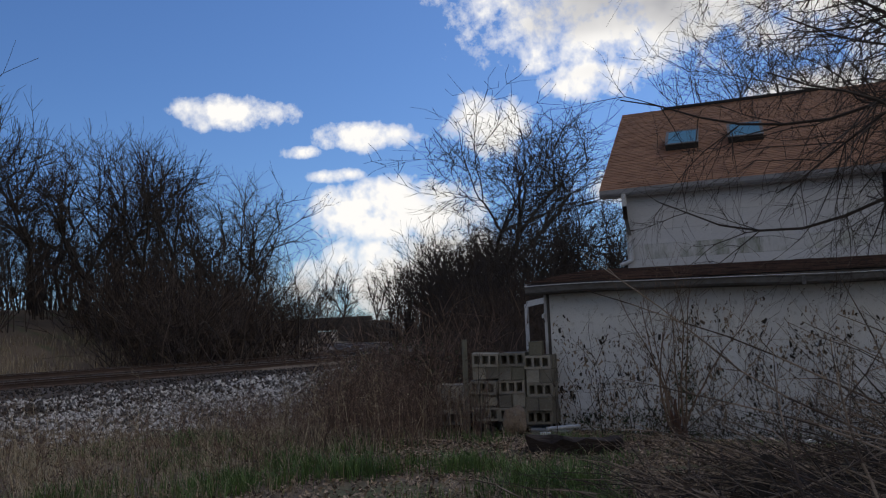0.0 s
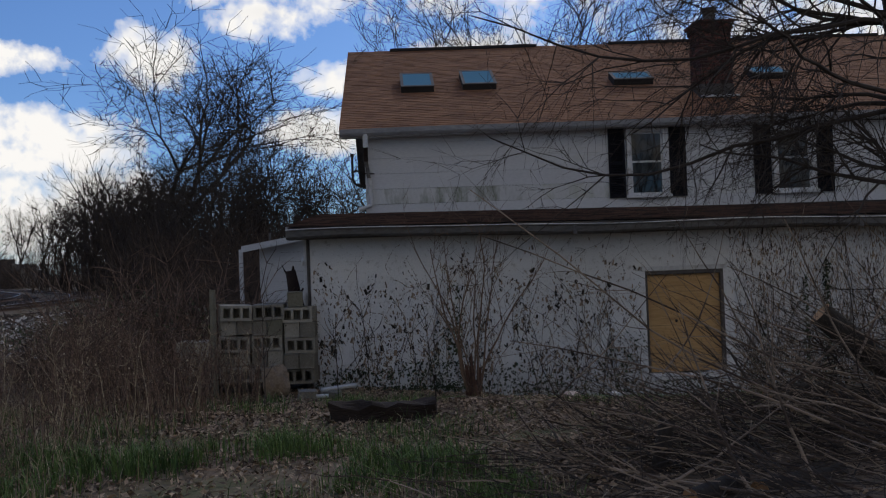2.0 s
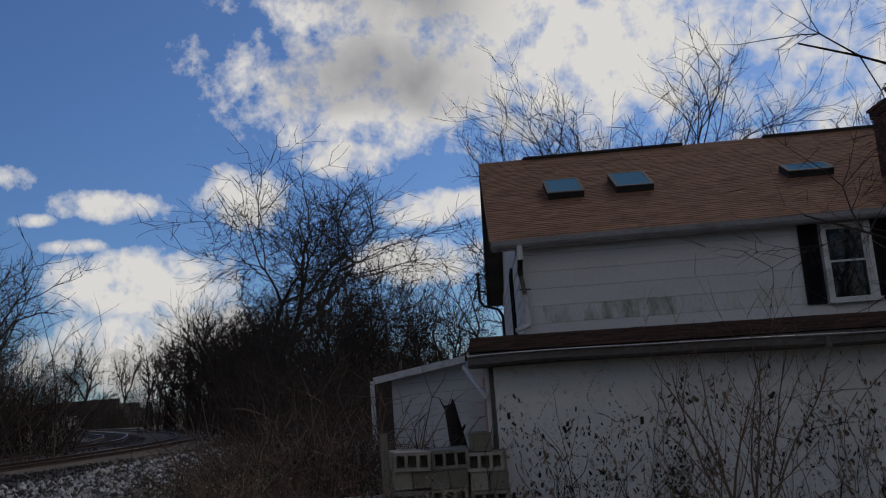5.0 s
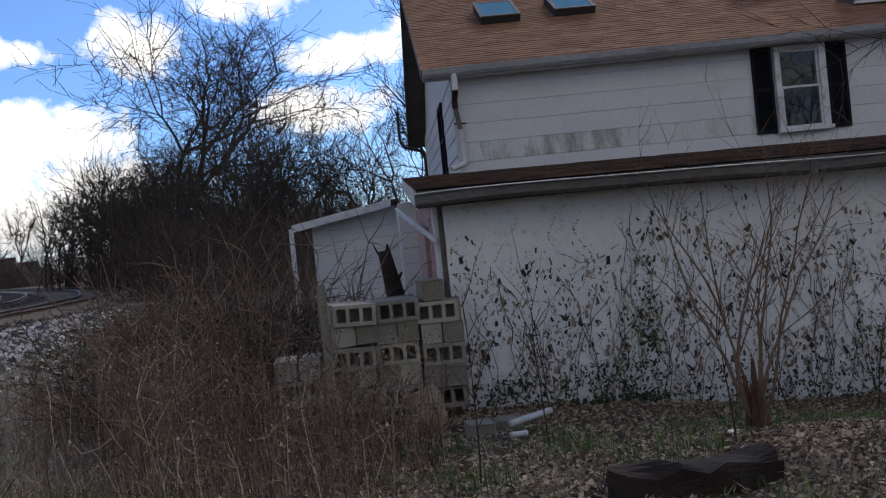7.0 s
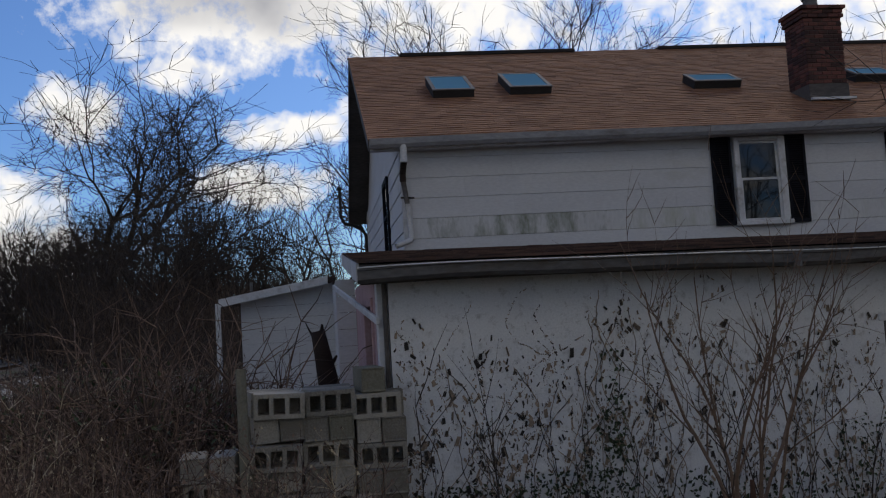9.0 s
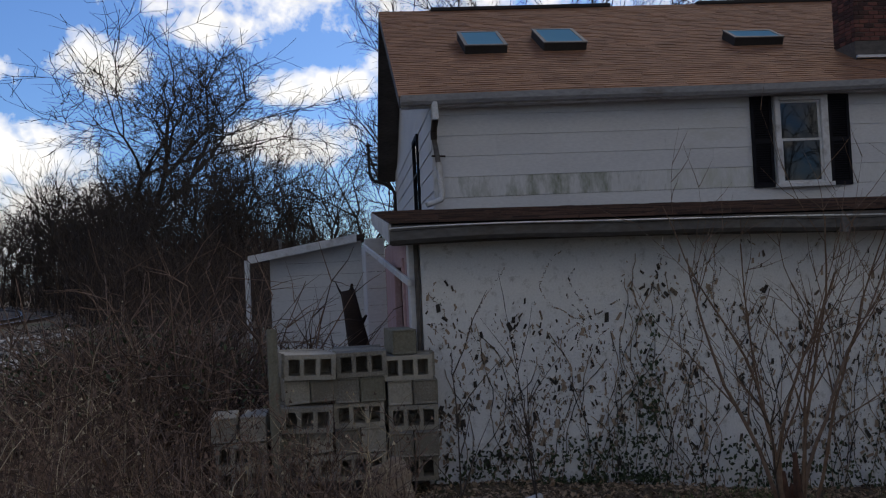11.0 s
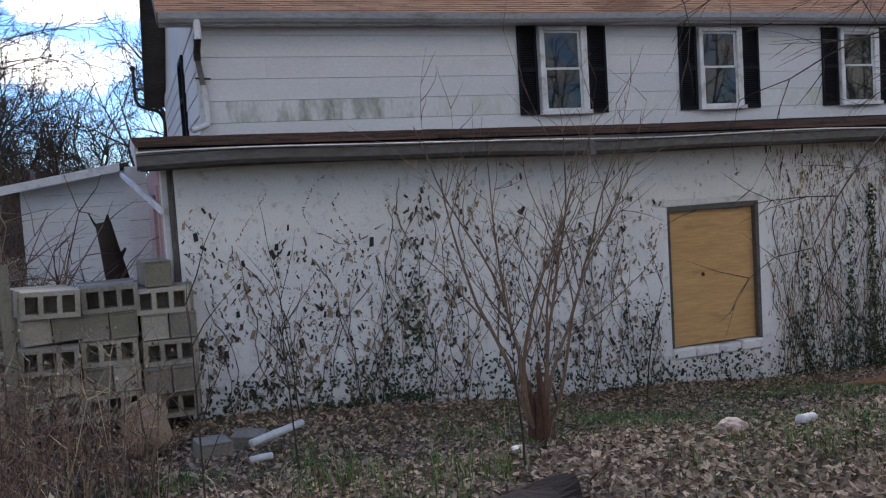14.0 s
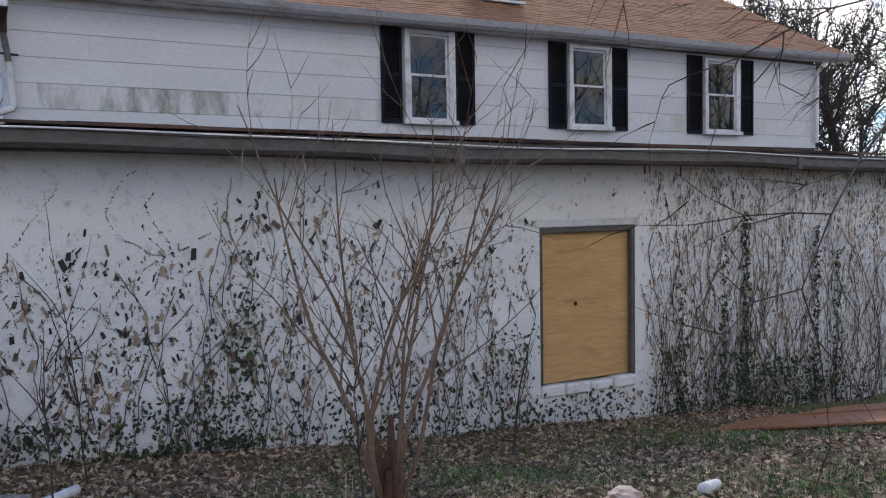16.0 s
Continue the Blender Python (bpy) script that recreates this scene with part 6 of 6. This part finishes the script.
def build_brush_pile():
    rng = random.Random(55)
    vs, fs, dv, df = [], [], [], []
    for i in range(1500):
        x, y = rng.uniform(1.9, 6.6), rng.uniform(-6.3, -3.6)
        if y > -6.95 + (x + 0.5) / 1.40:
            continue
        hump = 0.85 * math.exp(-((x - 4.7) / 1.6) ** 2 - ((y + 4.6) / 1.1) ** 2)
        z = ground_z(x, y) + rng.random() * hump
        a = rng.gauss(math.radians(160), 1.0)
        pale = rng.random() < 0.42
        V, F = (vs, fs) if pale else (dv, df)
        ln = rng.uniform(0.5, 1.9)
        start = Vector((x, y, z)) - Vector((math.cos(a), math.sin(a) * 0.6, 0.1)) * ln * 0.5
        start.z = max(start.z, ground_z(start.x, start.y) + 0.02)
        tip = start + Vector((math.cos(a), math.sin(a) * 0.6, 0)) * ln
        if max(start.y + 6.95 - (start.x + 0.5) / 1.40, tip.y + 6.95 - (tip.x + 0.5) / 1.40) > 0.05:
            continue
        pts = grow(rng, V, F, start, Vector((math.cos(a), math.sin(a) * 0.6, rng.gauss(0.12, 0.28))), ln, 0.003 + 0.008 * rng.random() ** 2.4, 4, 6, 0.12, 0.01)
        for k in range(rng.randint(0, 3)):
            p, d, r = pts[1 + int(rng.random() * 4)]
            grow(rng, V, F, p, side_dir(rng, d, 0.6), ln * rng.uniform(0.15, 0.35), r * 0.6, 3, 3, 0.1, 0)
    # thin trash in front of the heap
    for i in range(650):
        x, y = rng.uniform(1.0, 5.0), rng.uniform(-7.9, -5.9)
        if not clear_of_path(x, y, 1.6):
            continue
        a = rng.gauss(math.radians(160), 0.9)
        V, F = (vs, fs) if rng.random() < 0.35 else (dv, df)
        ln = rng.uniform(0.25, 1.1)
        grow(rng, V, F, Vector((x, y, ground_z(x, y) + rng.uniform(0.01, 0.16))), Vector((math.cos(a), math.sin(a) * 0.6, rng.gauss(0.06, 0.2))), ln, rng.uniform(0.002, 0.006), 3, 5, 0.14, 0.0)
    # long cut stems that reach out of the pile
    for sx, sy, sz, tx, ty, tz in ((4.4, -6.5, 0.40, 1.30, -6.0, 1.62), (4.6, -6.3, 0.40, 1.35, -6.1, 1.22), (4.2, -6.7, 0.35, 1.75, -6.0, 1.02), (5.0, -5.6, 0.4, 2.3, -5.4, 1.15), (3.6, -6.9, 0.3, 1.5, -6.3, 0.8),
                                 (5.6, -5.0, 0.5, 3.0, -5.0, 1.55), (4.6, -5.6, 0.4, 3.5, -4.9, 1.75), (4.0, -6.4, 0.3, 2.6, -6.0, 1.2), (5.4, -5.8, 0.4, 3.0, -5.8, 1.0), (3.0, -7.0, 0.35, 1.3, -6.4, 0.5),
                                 (4.8, -6.8, 0.35, 2.8, -6.9, 0.9), (5.0, -6.0, 0.5, 3.3, -6.5, 1.3), (4.6, -6.9, 0.35, 2.2, -6.6, 0.7),
                                 (2.9, -6.9, 0.35, 2.5, -6.2, 1.25), (3.3, -6.8, 0.35, 3.0, -6.3, 1.3), (4.6, -6.2, 0.5, 3.2, -5.2, 0.7), (5.2, -6.6, 0.35, 3.4, -6.1, 1.0), (3.2, -6.2, 0.4, 1.9, -6.4, 0.75), (4.4, -5.2, 0.7, 5.2, -4.6, 2.0), (3.6, -5.4, 0.5, 5.4, -4.9, 1.7), (2.2, -6.9, 0.35, 3.9, -6.1, 0.95)):
        a, b = Vector((sx, sy, sz)), Vector((tx, ty, tz))
        pts = grow(rng, vs, fs, a, b - a, (b - a).length, 0.0115, 5, 10, 0.075, 0.0)
        for k in range(5):
            p, d, r = pts[3 + int(rng.random() * 6)]
            grow(rng, vs, fs, p, side_dir(rng, d, 0.5), rng.uniform(0.3, 0.8), r * 0.6, 3, 4, 0.08, 0)
    tagged(mesh_object("brush_pile_pale_sticks", vs, fs, M_PALETWIG), "heap of pale cut branches and sticks", "brush pile", kind="stuff")
    tagged(mesh_object("brush_pile_dark_sticks", dv, df, M_TWIG), "heap of dark cut branches under the tree", "brush pile", kind="stuff")
    logs = [((1.50, -6.80, 0.30), (2.0, -6.70, 0.31), 0.06), ((3.0, -6.75, 0.32), (3.6, -6.45, 0.33), 0.07), ((2.62, -6.2, 0.32), (2.70, -6.15, 0.62), 0.05), ((2.55, -6.95, 0.37), (2.95, -6.65, 0.38), 0.05), ((4.5, -4.6, 0.42), (5.3, -4.2, 0.36), 0.12), ((3.9, -4.9, 0.55), (4.5, -4.6, 0.5), 0.07), ((5.3, -4.6, 0.4), (4.55, -4.45, 1.1), 0.11)]
    for a, b, r in logs:
        lathe_stick("firewood_log", a, b, r, r * 0.92, M_BARK, "sawn log with a pale cut end in the brush pile", "log", cut=M_CUTWOOD)


build_brush_pile()

# ---- siding boards of the upper storey ----


def build_siding():
    rng = random.Random(3)
    course = 0.2875
    edges = [2.56, 2.78, 3.067, 3.355, 3.642, 3.93, 4.12]
    for row, (z, top) in enumerate(zip(edges, edges[1:])):
        joints = [UX0] + [UX0 + (0.9 if row % 2 else 1.6) + i * 2.44 for i in range(6)] + [UX1]
        for a, b in zip(joints, joints[1:]):
            if b - a > 0.05:
                siding_board("siding_board", a, min(b, UX1) - 0.001, z, top - 0.003, M_SIDING if row != 1 else (M_MOULDSIDE if a < 2.5 else M_MOULDFAINT))
    # flank facing the tracks
    z = 0.3
    while z < 4.1:
        bm = bmesh.new()
        box(bm, UX0 - 0.004, UX0 + 0.02, UY + 0.024, BACK_Y, z, z + course - 0.004)
        for v in bm.verts:
            if v.co.z < z + 0.01 and v.co.x < UX0:
                v.co.x -= 0.012
        part("siding_board", bm, M_SIDING, house)
        z += course


M_MOULDSIDE = material("siding_with_mould", (0.52, 0.52, 0.51), (0.66, 0.66, 0.65), 0.8, 1.3, 30, 0.12, dirt=(0.13, 0.15, 0.08), dirt_amount=0.55, dirt_scale=3.4, stretch=(1, 1, 0.35))
M_MOULDFAINT = material("siding_with_faint_mould", (0.52, 0.52, 0.51), (0.66, 0.66, 0.65), 0.8, 1.3, 30, 0.12, dirt=(0.40, 0.42, 0.31), dirt_amount=0.6, dirt_scale=2.0, stretch=(1, 1, 0.4))
build_siding()
